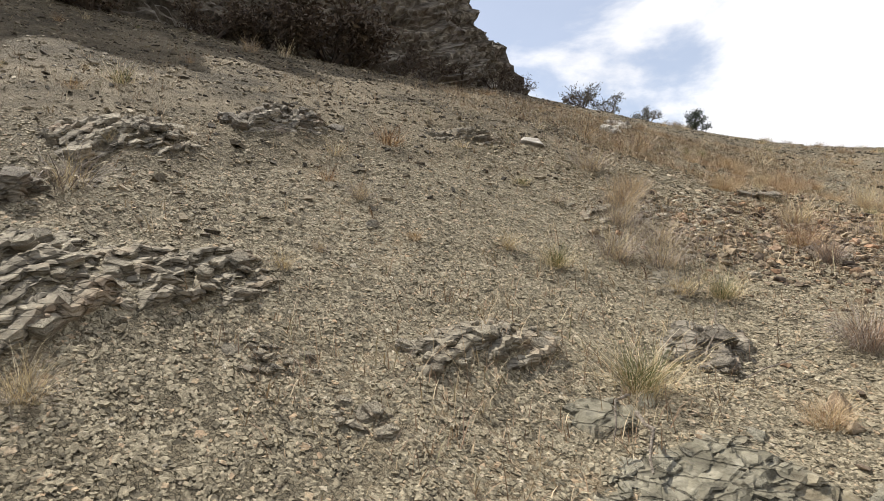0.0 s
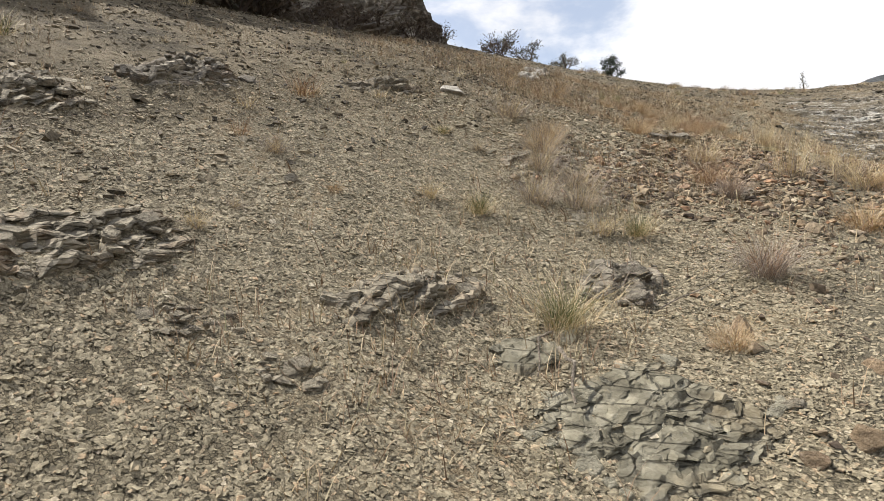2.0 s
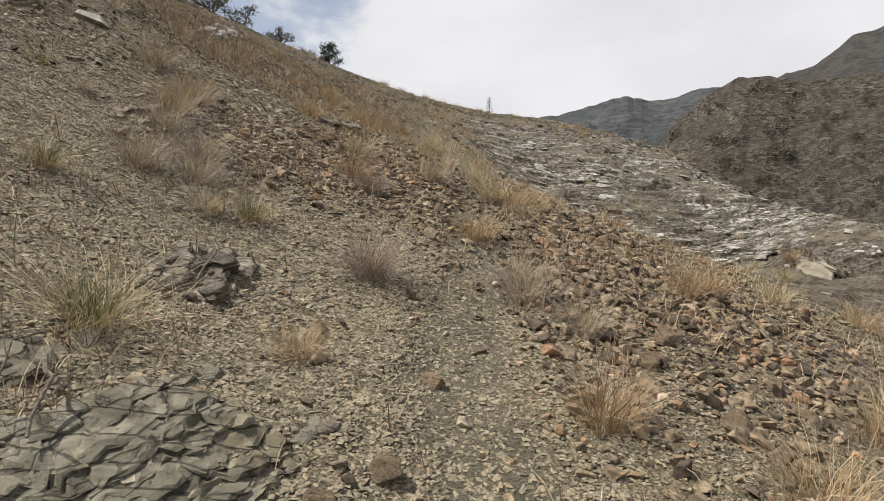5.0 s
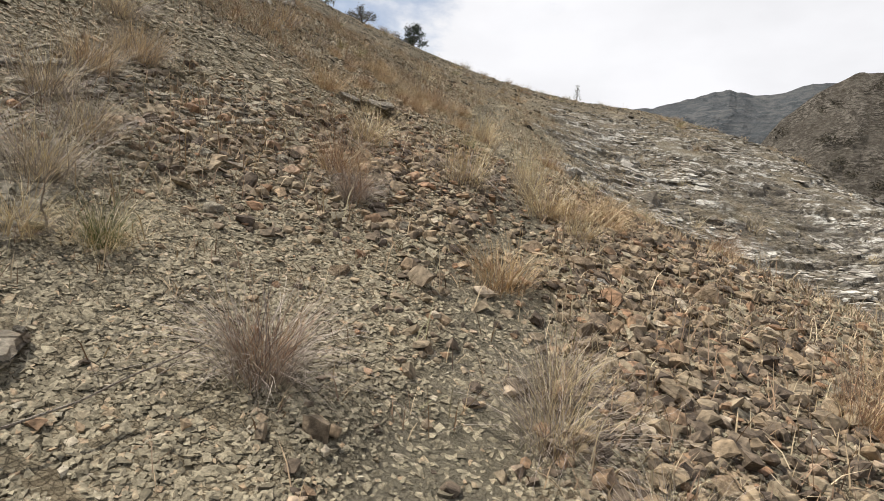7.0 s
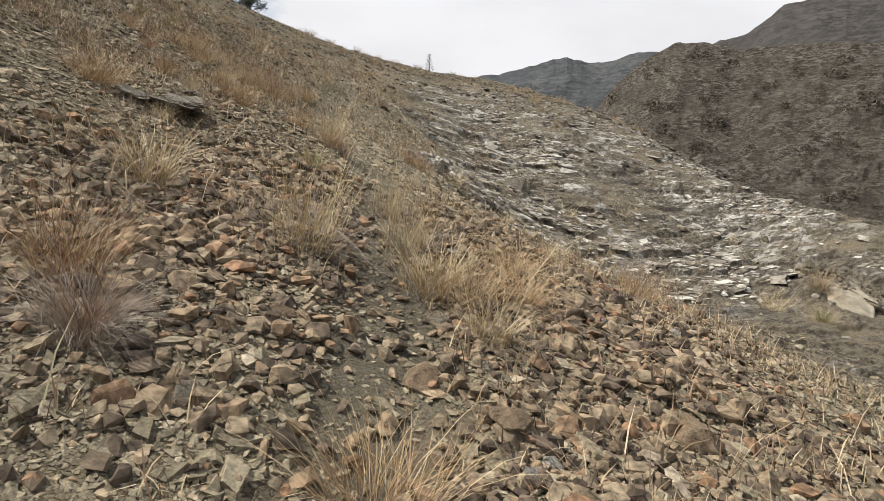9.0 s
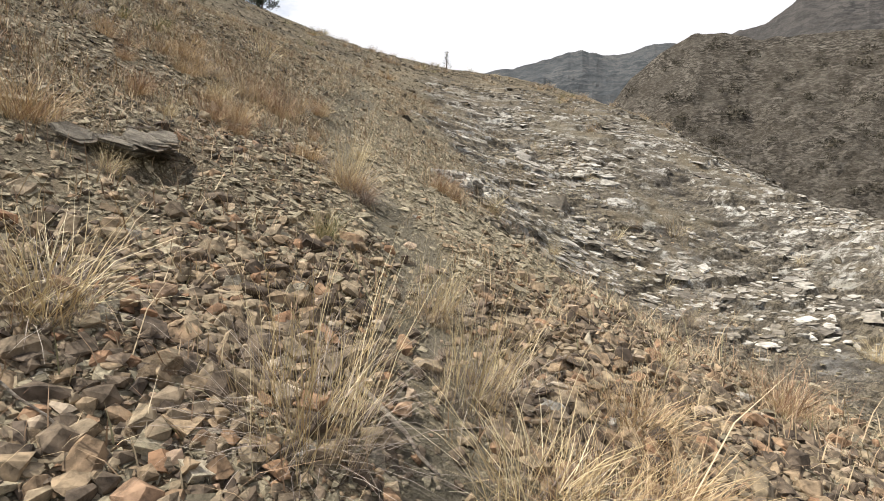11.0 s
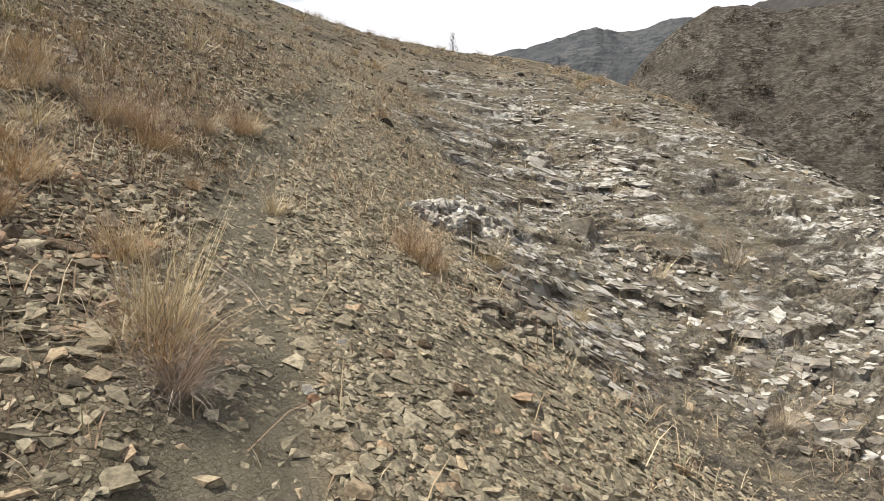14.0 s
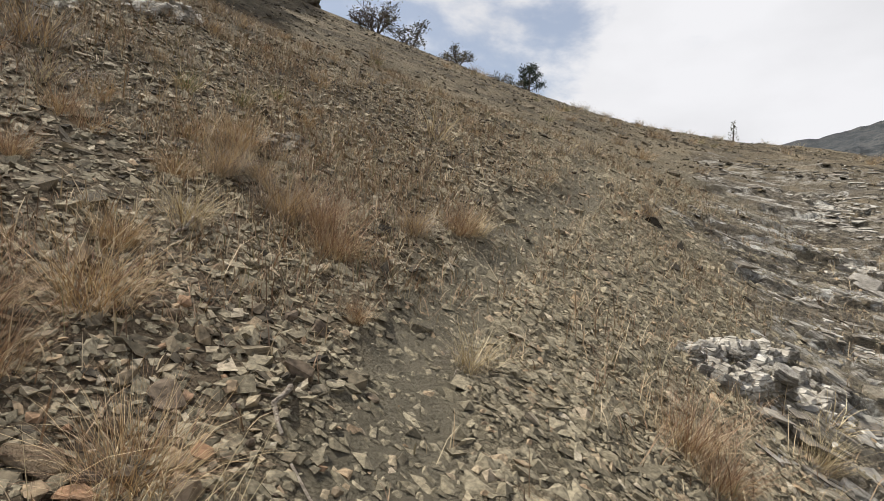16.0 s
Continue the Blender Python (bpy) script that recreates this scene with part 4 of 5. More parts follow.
flakes("limestone_plates", x, y, np.clip(r.lognormal(-2.15, 0.5, len(x)), 0.05, 0.42), r, PLATES, "thin broken limestone plates on the bare slab", "rock plates", 0.15, 0.07, -0.05, 0.65, 0.5, 0.5, (-0.06, 0.06, 0), BEDDING)


# ---- dry grass ----
def blades(name, count, tall, spread, lean, droop, width, seed, material):
    """A tuft of tapering, bending blades that spring from one root."""
    r = np.random.default_rng(seed)
    a = r.uniform(0, 2 * np.pi, count)
    out = np.stack([np.cos(a), np.sin(a)], -1)
    root = out * (spread * 0.42 * np.sqrt(r.random(count)))[:, None] + r.normal(0, spread * 0.06, (count, 2))
    length = tall * (0.32 + 0.75 * r.random(count) ** 1.1)
    tip = lean * r.uniform(0.1, 1.0, count)
    fall = droop * r.uniform(0.1, 1.6, count)
    w = width * r.uniform(0.4, 1.1, count)
    across = np.stack([-out[:, 1], out[:, 0]], -1)
    bend = a + r.normal(0, 0.9, count)
    way = np.stack([np.cos(bend), np.sin(bend)], -1)
    swerve = np.stack([-way[:, 1], way[:, 0]], -1) * r.normal(0, 0.08 + 0.35 * droop, (count, 1))
    verts = []
    for k, taper in ((0, 1.0), (0.38, 0.9), (0.72, 0.6), (1.0, 0.0)):
        side = length * (tip * k + fall * 0.5 * k * k)
        p = root + way * side[:, None] + swerve * (length * k * k)[:, None]
        z = length * (k * np.sqrt(np.clip(1 - tip**2 * 0.6, 0.1, 1)) - fall * 0.55 * k**2.2)
        for sgn in (-1, 1) if taper else (0,):
            verts.append(np.concatenate([p + across * (sgn * w * taper / 2)[:, None], np.maximum(z, 0.012 + 0.02 * k)[:, None]], 1))
    co = np.stack(verts, 1).reshape(-1, 3)
    tri = np.array([[0, 1, 3], [0, 3, 2], [2, 3, 5], [2, 5, 4], [4, 5, 6]])
    ob = sheet(name, co, (tri[None] + 7 * np.arange(count)[:, None, None]).reshape(-1, 3), material)
    mesh = ob.data
    bpy.data.objects.remove(ob)
    return mesh


RECIPES = {  # upright blades: count, height, spread, lean, droop, width, material; then the dead ones round the foot
    "tall": ((120, 1.1, 0.6, 0.34, 0.22, 0.007, STRAW), (190, 0.6, 0.7, 0.9, 0.7, 0.007, DEAD), "tall tuft of pale dry straw grass on the scree"),
    "straw": ((120, 0.95, 0.6, 0.65, 0.5, 0.011, STRAW), (110, 0.6, 0.6, 0.95, 0.8, 0.009, DEAD), "small tuft of dry straw grass"),
    "orange": ((200, 0.85, 0.9, 0.7, 0.5, 0.010, GOLD), (120, 0.65, 0.8, 0.95, 0.8, 0.009, RED), "golden-orange dry grass tuft among stones"),
    "red": ((150, 1.0, 0.7, 0.55, 0.35, 0.009, RED), (170, 0.7, 0.7, 0.85, 0.6, 0.008, GOLD), "russet dry grass tuft with bleached stalks"),
    "grey": ((230, 1.0, 0.8, 0.7, 0.8, 0.010, DEAD), (110, 1.1, 0.6, 0.55, 0.4, 0.007, STRAW), "sprawling tuft of grey dead grass"),
    "purple": ((330, 1.0, 0.65, 0.6, 0.95, 0.011, DEAD), (170, 0.9, 0.55, 0.5, 0.3, 0.007, RED), "rounded bush of grey dead stems with russet top"),
    "green": ((150, 0.75, 0.5, 0.55, 0.35, 0.010, GREEN), (170, 1.1, 0.8, 1.0, 0.5, 0.009, STRAW), "low tuft of green and dry grass"),
    "brown": ((300, 0.8, 0.9, 0.75, 0.4, 0.010, DEAD), (240, 0.95, 0.8, 0.6, 0.3, 0.009, GOLD), "brown brushy clump of dry grass"),
}
TUFTS, FAR_TUFTS = {}, {}
for i, (kind, (top, foot, label)) in enumerate(RECIPES.items()):
    for store, many, thin in ((TUFTS, 1.6, 0.6), (FAR_TUFTS, 0.4, 1.2)):
        store[kind] = [(blades("straw", int(many * top[0]), *top[1:5], thin * top[5], 40 + 7 * i + k, top[6]), blades("thatch", int(many * foot[0]), *foot[1:5], thin * foot[5], 90 + 7 * i + k, foot[6])) for k in range(3)]


def tuft(x, y, size, kind, seed):
    r = random.Random(seed)
    ob = thing("grass_tuft", x, y, RECIPES[kind][2], "dry grass", "grass tufts on the hillside", 0.01)
    n = Vector(normal_at(np.array([x]), np.array([y]))[0])
    lie = Vector((0, 0, 1)).rotation_difference(Vector((n.x * 0.7, n.y * 0.7, n.z)).normalized())
    ob.rotation_euler = (lie.to_matrix() @ Matrix.Rotation(r.uniform(0, 6.28), 3, "Z")).to_euler()
    wide = size * r.uniform(0.9, 1.2)
    ob.scale = (wide, wide, size)
    top, foot = r.choice((FAR_TUFTS if y > 18 or x < -4.5 else TUFTS)[kind])
    part("straw", top, None, ob)
    part("thatch", foot, None, ob)


for i, (x, y, size, kind) in enumerate((
    (-7.72, 3.19, 0.5, "green"), (-12.87, 8.88, 0.85, "straw"), (-12.5, 7.7, 0.6, "brown"), (-7.33, 2.53, 0.35, "orange"), (-5.33, 5.81, 0.55, "red"), (-5.06, 4.72, 0.35, "straw"),
    (-4.56, 4.23, 0.32, "red"), (-4.71, 1.83, 0.5, "grey"), (-4.17, 8.92, 0.6, "grey"), (-2.51, 5.36, 0.36, "green"), (-2.32, 6.13, 0.48, "grey"), (-2.93, 5.17, 0.32, "straw"),
    (-3.37, 4.35, 0.18, "orange"), (-1.2, 4.3, 0.55, "green"), (-1.61, 6.02, 0.4, "straw"), (-0.25, 4.75, 0.34, "orange"), (-0.25, 6.05, 0.55, "purple"), 
     (-3.42, 14.64, 0.45, "straw"), (-2.68, 1.15, 0.34, "straw"), (-4.49, 15.84, 0.6, "orange"), (-6.45, 12.79, 0.55, "brown"), (-6.83, 11.46, 0.45, "straw"),
    (-5.12, 7.04, 0.32, "straw"), (1.45, 4.75, 0.55, "red"), (2.33, 4.35, 0.5, "orange"), (2.59, 8.02, 0.55, "orange"), (0.5, 9.47, 0.55, "orange"),
    (3.47, 6.2, 0.7, "tall"), (0.85, 6.75, 0.42, "grey"), (4.55, 9.52, 0.6, "orange"), (-3.22, 8.29, 0.55, "brown"), (-1.95, 6.4, 0.5, "grey"), (-1.35, 6.25, 0.38, "green"),
    (-1.18, 8.33, 0.62, "red"), (-0.48, 9.38, 0.75, "tall"), (0.26, 9.49, 0.6, "straw"), (0.9, 6.4, 0.45, "grey"), (0.8, 9.75, 0.42, "orange"), (2.27, 7.5, 0.55, "red"), (1.35, 5.95, 0.4, "grey"),
    (2.1, 20.4, 0.55, "straw"), (-3.43, 15.43, 0.45, "brown"), (-0.88, 8.0, 0.42, "purple"),  (0.74, 10.26, 0.5, "orange"),
    (0.32, 7.72, 0.55, "orange"), (0.65, 9.05, 0.42, "straw"), (1.92, 11.6, 0.5, "red"), (-2.56, 13.34, 0.36, "red"), (0.03, 10.05, 0.7, "tall"), (-0.25, 10.75, 0.5, "tall"),
    (-0.22, 18.2, 0.45, "straw"), (-0.99, 11.18, 0.32, "green"), (-2.8, 13.8, 0.5, "orange"), (-2.92, 12.71, 0.32, "straw"), (-1.86, 15.3, 0.35, "straw"), (-1.35, 12.9, 0.62, "tall"),
    (-1.25, 12.75, 0.45, "orange"), (-1.1, 12.58, 0.3, "purple"), (-0.9, 16.0, 0.55, "red"), (-0.7, 15.85, 0.4, "red"), (-0.29, 17.4, 0.5, "straw"), (-3.27, 15.6, 0.5, "red"), (-4.83, 19.48, 0.8, "straw"),
    (-3.02, 17.35, 0.45, "straw"), (0.71, 17.67, 0.4, "straw"), (1.79, 23.4, 0.45, "straw"), (2.84, 19.14, 0.45, "straw"), (-2.85, 13.4, 0.36, "red"), (-1.88, 13.42, 0.42, "orange"),
    (-2.96, 15.4, 0.5, "red"), (-3.04, 17.1, 0.5, "red"), (-3.99, 14.96, 0.35, "orange"), (-4.88, 14.66, 0.35, "orange"), (-3.23, 14.14, 0.36, "orange"), (-5.68, 17.37, 0.35, "green"),
    (-5.4, 16.66, 0.35, "green"), (-2.34, 14.91, 0.22, "red"), (-2.3, 11.0, 0.3, "straw"), (-3.0, 11.2, 0.6, "orange"), (3.0, 5.3, 0.5, "orange"), (2.9, 4.5, 0.5, "straw"), (3.4, 8.7, 0.5, "straw"), (1.1, 11.4, 0.3, "straw"), (-2.7, 7.0, 0.55, "grey"), (-2.2, 6.9, 0.45, "grey"), (-3.0, 7.6, 0.5, "brown"), (-1.52, 9.5, 0.6, "straw"), (5.2, 16.8, 0.6, "straw"), (6.3, 22.0, 0.5, "straw"), (2.8, 17.3, 0.5, "grey"),
)):
    tuft(x, y, size, kind, 1000 + i)
xs, ys, pick = scatter(130, -16, 11, 10, 62, lambda x, y: (0.15 + 0.6 * smooth(14, 40, y)) * (1 - 0.75 * slab_mask(x, y)) * (1 - trail_mask(x, y)) * (1 - (np.abs(x - 1) < 3.5) * (y < 20)), 31)
for i, (x, y) in enumerate(zip(xs, ys)):
    tuft(float(x), float(y), float(pick.uniform(0.3, 0.75)), ("straw", "brown", "orange", "grey", "brown", "green")[i % 6], 2000 + i)
xs, ys, pick = scatter(60, -11, -2.6, 12.5, 24, lambda x, y: np.clip(0.5 + rough(x, y, 0.5, 2, 77), 0, 1) * (1 - trail_mask(x, y)), 33)
for i, (x, y) in enumerate(zip(xs, ys)):
    tuft(float(x), float(y), float(pick.uniform(0.2, 0.42)), ("brown", "red", "orange", "grey", "brown")[i % 5], 2500 + i)
xs, ys, pick = scatter(26, -15, -3, -1, 12, lambda x, y: 0.5 + 0 * x, 32)
for i, (x, y) in enumerate(zip(xs, ys)):
    tuft(float(x), float(y), float(pick.uniform(0.12, 0.3)), ("straw", "grey", "green", "red")[i % 4], 2300 + i)


def stick(points, thick, label, seed):
    """A weathered stick or bleached stalk lying on the ground."""
    r = random.Random(seed)
    curve = bpy.data.curves.new("stick", "CURVE")
    curve.dimensions, curve.bevel_depth, curve.bevel_resolution = "3D", thick, 1
    line = curve.splines.new("POLY")
    line.points.add(len(points) * 3 - 3)
    for i, p in enumerate(line.points):
        k = i / 3
        a, b = points[min(int(k), len(points) - 2)], points[min(int(k), len(points) - 2) + 1]
        f = k - min(int(k), len(points) - 2)
        x, y, up = (a[j] + (b[j] - a[j]) * f for j in range(3))
        p.co = (x + r.uniform(-0.012, 0.012), y + r.uniform(-0.012, 0.012), height(x, y) + up + r.uniform(0, 0.01), 1)
        p.radius = 1 - 0.6 * i / len(line.points)
    ob = new("stick_curve", curve)
    mesh = bpy.data.meshes.new_from_object(ob.evaluated_get(bpy.context.evaluated_depsgraph_get()))
    bpy.data.objects.remove(ob)
    mesh.materials.clear()
    mesh.materials.append(DEADWOOD)
    tagged(new("stick", mesh), label, "stick", "dry sticks on the slope")


LYING = "bleached dry stick lying on the scree"
for i, (points, thick) in enumerate((
    (((-2.02, 14.15, 0.02), (-1.95, 14.0, 0.05), (-1.84, 13.93, 0.02)), 0.014), (((-0.45, 9.75, 0.03), (-0.26, 9.65, 0.05), (-0.05, 9.5, 0.02)), 0.013),
    (((-1.05, 5.0, 0.03), (-0.98, 5.1, 0.22), (-1.02, 5.22, 0.36)), 0.008), (((-0.95, 3.75, 0.12), (-0.8, 3.62, 0.16), (-0.72, 3.4, 0.08)), 0.013),
    (((-1.05, 3.85, 0.15), (-1.02, 3.65, 0.22), (-0.95, 3.5, 0.1)), 0.009), (((-3.45, 14.75, 0.02), (-3.3, 14.6, 0.05), (-3.22, 14.42, 0.02)), 0.014),
    (((-1.75, 13.9, 0.02), (-1.35, 13.75, 0.03), (-1.15, 13.55, 0.02)), 0.006), (((-1.6, 9.3, 0.03), (-1.35, 9.1, 0.06), (-1.0, 9.0, 0.03)), 0.007),
    (((-0.75, 4.9, 0.05), (-0.5, 5.4, 0.12), (-0.35, 5.9, 0.16)), 0.006), (((-1.5, 6.1, 0.02), (-1.45, 6.0, 0.2), (-1.4, 6.0, 0.34)), 0.007),
    (((0.5, 5.6, 0.01), (0.65, 5.75, 0.02), (0.8, 5.8, 0.02)), 0.005), (((-2.75, 11.9, 0.01), (-2.45, 12.25, 0.04), (-2.2, 12.3, 0.01)), 0.009),
)):
    stick(points, thick, LYING, 60 + i)


def brown_weight(x, y):
    return np.clip(0.45 + 1.4 * rough(x, y, 0.7, 3, 85), 0.02, 1) * smooth(-2.0, -2.8, x) * (1 - smooth(17, 21, y))


def stalk_weight(x, y):
    return np.clip(0.25 + 1.3 * rough(x, y, 0.6, 3, 83) + 0.35 * smooth(11, 15, y), 0.03, 1) * (1 - 0.7 * slab_mask(x, y)) * (1 - 0.8 * trail_mask(x, y)) * (1 - 0.75 * smooth(-2.2, -3.5, x) * (1 - smooth(9, 13, y)))


def sparse_grass(count, seed, area, weight, long, material, label):
    """Single dry stalks scattered thinly over the slope."""
    x, y, r = scatter(count, *area, weight, seed)
    x, y = np.repeat(x, 4) + r.normal(0, 0.03, 4 * count), np.repeat(y, 4) + r.normal(0, 0.03, 4 * count)
    count = len(x)
    a, tall, w = r.uniform(0, 2 * np.pi, count), r.lognormal(long, 0.45, count), r.uniform(0.0015, 0.004, count)
    way, lean = np.stack([np.cos(a), np.sin(a)], -1), r.uniform(0.1, 1.3, count)
    side = np.stack([-way[:, 1], way[:, 0]], -1)
    root = np.stack([x, y], -1)
    z = hill(x, y) - 0.01
    rows = []
    for k, taper in ((0, 1.0), (0.5, 0.8), (1.0, 0.0)):
        p = root + way * (tall * lean * k * (0.6 + 0.4 * k))[:, None]
        for sgn in (-1, 1) if taper else (0,):
            rows.append(np.concatenate([p + side * (sgn * w * taper)[:, None], (z + tall * k * (1 - 0.35 * lean * k))[:, None]], 1))
    tri = np.array([[0, 1, 3], [0, 3, 2], [2, 3, 4]])
    ob = sheet("dry_grass_cover", np.stack(rows, 1).reshape(-1, 3), (tri[None] + 5 * np.arange(count)[:, None, None]).reshape(-1, 3), material)
    tagged(ob, label, "dry grass", kind="stuff")


sparse_grass(11000, 41, (-12, 4, 2, 26), stalk_weight, -2.0, STALKS, "thin scattered dry brown grass stalks on the slope")
sparse_grass(4600, 43, (-8, -2, 12, 21), brown_weight, -2.1, STALKS, "low russet-brown dry grass over the upper slope")


# ---- shrubs and trees ----
def twigs(name, count, tall, wide, thick, seed, material, forks=3):
    """Crooked, forking stems as one mesh of three-sided rods."""
    r = random.Random(seed)
    verts, faces = [], []

    def rod(a, b, ra, rb):
        ahead = (b - a).normalized()
        u = ahead.orthogonal().normalized()
        v = ahead.cross(u)
        base = len(verts)
        for p, k in ((a, ra), (b, rb)):
            for j in range(3):
                w = 2 * math.pi * j / 3
                verts.append(p + (u * math.cos(w) + v * math.sin(w)) * k)
        for j in range(3):
            faces.append((base + j, base + (j + 1) % 3, base + 3 + (j + 1) % 3, base + 3 + j))

    def grow(p, way, length, k, level):
        q = p + way * length
        rod(p, q, k, k * 0.6)
        if level:
            for _ in range(r.choice((2, 3))):
                side = (way + Vector((r.gauss(0, 0.45), r.gauss(0, 0.45), r.gauss(0.12, 0.3)))).normalized()
                grow(q, side, length * r.uniform(0.55, 0.85), k * 0.6, level - 1)

    for _ in range(count):
        a = r.uniform(0, 2 * math.pi)
        way = Vector((math.cos(a) * wide, math.sin(a) * wide, 1)).normalized()
        grow(Vector((math.cos(a), math.sin(a), 0)) * 0.06 - way * 0.05, way, tall * r.uniform(0.26, 0.42), thick, forks)
    ob = sheet(name, np.array([tuple(v) for v in verts]), np.array(faces), material)
    mesh = ob.data
    bpy.data.objects.remove(ob)
    return mesh, verts


def leaves(name, centres, each, spread, size, seed, material):
    """Many small leaf blades in loose clumps round the given centres."""
    r = np.random.default_rng(seed)
    c = np.repeat(np.array(centres, float), each, 0)
    c = c + r.normal(0, 1, c.shape) * spread
    d = r.normal(0, 1, (2, *c.shape))
    d /= np.linalg.norm(d, axis=2, keepdims=True)
    s = size * r.uniform(0.5, 1.3, (len(c), 1))
    co = np.stack([c - d[0] * s, c + d[1] * s * 0.35, c + d[0] * s, c - d[1] * s * 0.35], 1).reshape(-1, 3)
    ob = sheet(name, co, np.arange(len(co)).reshape(-1, 4), material)
    mesh = ob.data
    bpy.data.objects.remove(ob)
    return mesh


SHRUBS = []
for k in range(3):
    stems, tips = twigs("stems", 9, 1.0, 0.75, 0.02, 500 + k, BARK, 3)
    SHRUBS.append((stems, leaves("leaves", [tuple(v) for v in tips[::6] if v.z > 0.2], 4, 0.07, 0.045, 520 + k, (BRUSH, SCRUB, BRUSH)[k])))


stems, tips = twigs("stems", 14, 1.0, 0.95, 0.018, 508, BARK, 3)
SHRUBS.append((stems, leaves("leaves", [tuple(v) for v in tips[::4] if v.z > 0.1], 6, 0.09, 0.05, 528, BRUSH)))


def shrub(x, y, size, k, seed, label):
    ob = thing("shrub", x, y, label, "shrub", "shrubs on the upper slope", 0.05)
    ob.rotation_euler, ob.scale = (0, 0, seed * 1.7), (size * 1.2, size * 1.2, size)
    part("stem", SHRUBS[k][0], None, ob)
    part("foliage", SHRUBS[k][1], None, ob)


BARE, GREY_SHRUB = "brown leafless brush below the dark cliff", "thin grey-green shrub on the skyline of the slope"
for i, (x, y, size, k, label) in enumerate((
    (-21.9, 42.6, 2.0, 1, GREY_SHRUB), (-23.2, 41.0, 2.2, 1, GREY_SHRUB), (-22.5, 39.5, 1.6, 0, BARE), (-19.6, 44.4, 1.5, 1, GREY_SHRUB), (-24.4, 62.6, 1.9, 1, GREY_SHRUB), (-25.6, 61, 1.6, 1, GREY_SHRUB), (-20.8, 46, 1.3, 1, GREY_SHRUB),
    (-15.0, 9.6, 1.6, 3, BARE), (-15.2, 10.8, 2.0, 3, BARE), (-15.5, 12.2, 2.2, 3, BARE), (-15.9, 13.4, 1.8, 3, BARE), (-15.2, 8.0, 1.3, 3, BARE), (-15.6, 5.0, 1.5, 3, BARE), (-16.0, 1.6, 2.2, 3, BARE), (-15.5, 3.2, 1.3, 0, BARE),
    (-16.8, 14.4, 1.8, 2, BARE), (-17.5, 17.0, 1.5, 0, BARE), (-18.6, 20, 1.6, 2, BARE), (-20.2, 24, 1.5, 0, BARE), (-22, 29, 1.6, 2, BARE), (-24, 33, 1.5, 0, BARE), (-25.2, 36, 1.6, 2, BARE), (-16.2, -0.4, 1.8, 0, BARE),
)):
    shrub(x, y, size, k, i, label)


def pine(x, y, tall):
    ob = thing("pine_tree", x, y, "small dark pine tree alone on the ridge", "tree", "", 0.1)
    r = random.Random(9)
    bm = bmesh.new()
    bmesh.ops.create_cone(bm, cap_ends=True, segments=8, radius1=0.13, radius2=0.03, depth=tall * 0.85, matrix=Matrix.Translation((0, 0, tall * 0.42)))
    part("trunk", bm, BARK, ob)
    centres = []
    for i in range(15):
        z = tall * (0.28 + 0.6 * i / 15)
        a, reach_out = i * 2.4, tall * (0.40 - 0.24 * i / 15) * r.uniform(0.8, 1.2)
        b = Vector((math.cos(a) * reach_out, math.sin(a) * reach_out, z + 0.12 * tall))
        bm = bmesh.new()
        way = b - Vector((0, 0, z))
        turned = Matrix.Translation((Vector((0, 0, z)) + b) / 2) @ Vector((0, 0, 1)).rotation_difference(way).to_matrix().to_4x4()
        bmesh.ops.create_cone(bm, cap_ends=True, segments=5, radius1=0.045, radius2=0.012, depth=way.length, matrix=turned)
        part("limb", bm, BARK, ob)
        centres += [tuple(Vector((0, 0, z)).lerp(b, k)) for k in (0.55, 0.8, 1.0)]
    centres += [(0, 0, tall * 0.9), (0.1, 0, tall * 0.97)]
    part("crown", leaves("crown", centres, 70, 0.17, 0.10, 77, NEEDLES), None, ob)


pine(-23.5, 63.4, 3.3)
spire = thing("young_conifer", -5.3, 53.0, "tiny upright conifer on the far ridge", "tree", "", 0.1)
bm = bmesh.new()
bmesh.ops.create_cone(bm, cap_ends=True, segments=6, radius1=0.05, radius2=0.01, depth=1.3, matrix=Matrix.Translation((0, 0, 0.6)))
part("trunk", bm, BARK, spire)
part("crown", leaves("crown", [(0.28 * (1 - k / 14) * math.cos(k * 2.4), 0.28 * (1 - k / 14) * math.sin(k * 2.4), 0.2 + 0.085 * k) for k in range(14)], 22, 0.06, 0.055, 78, SCRUB), None, spire)


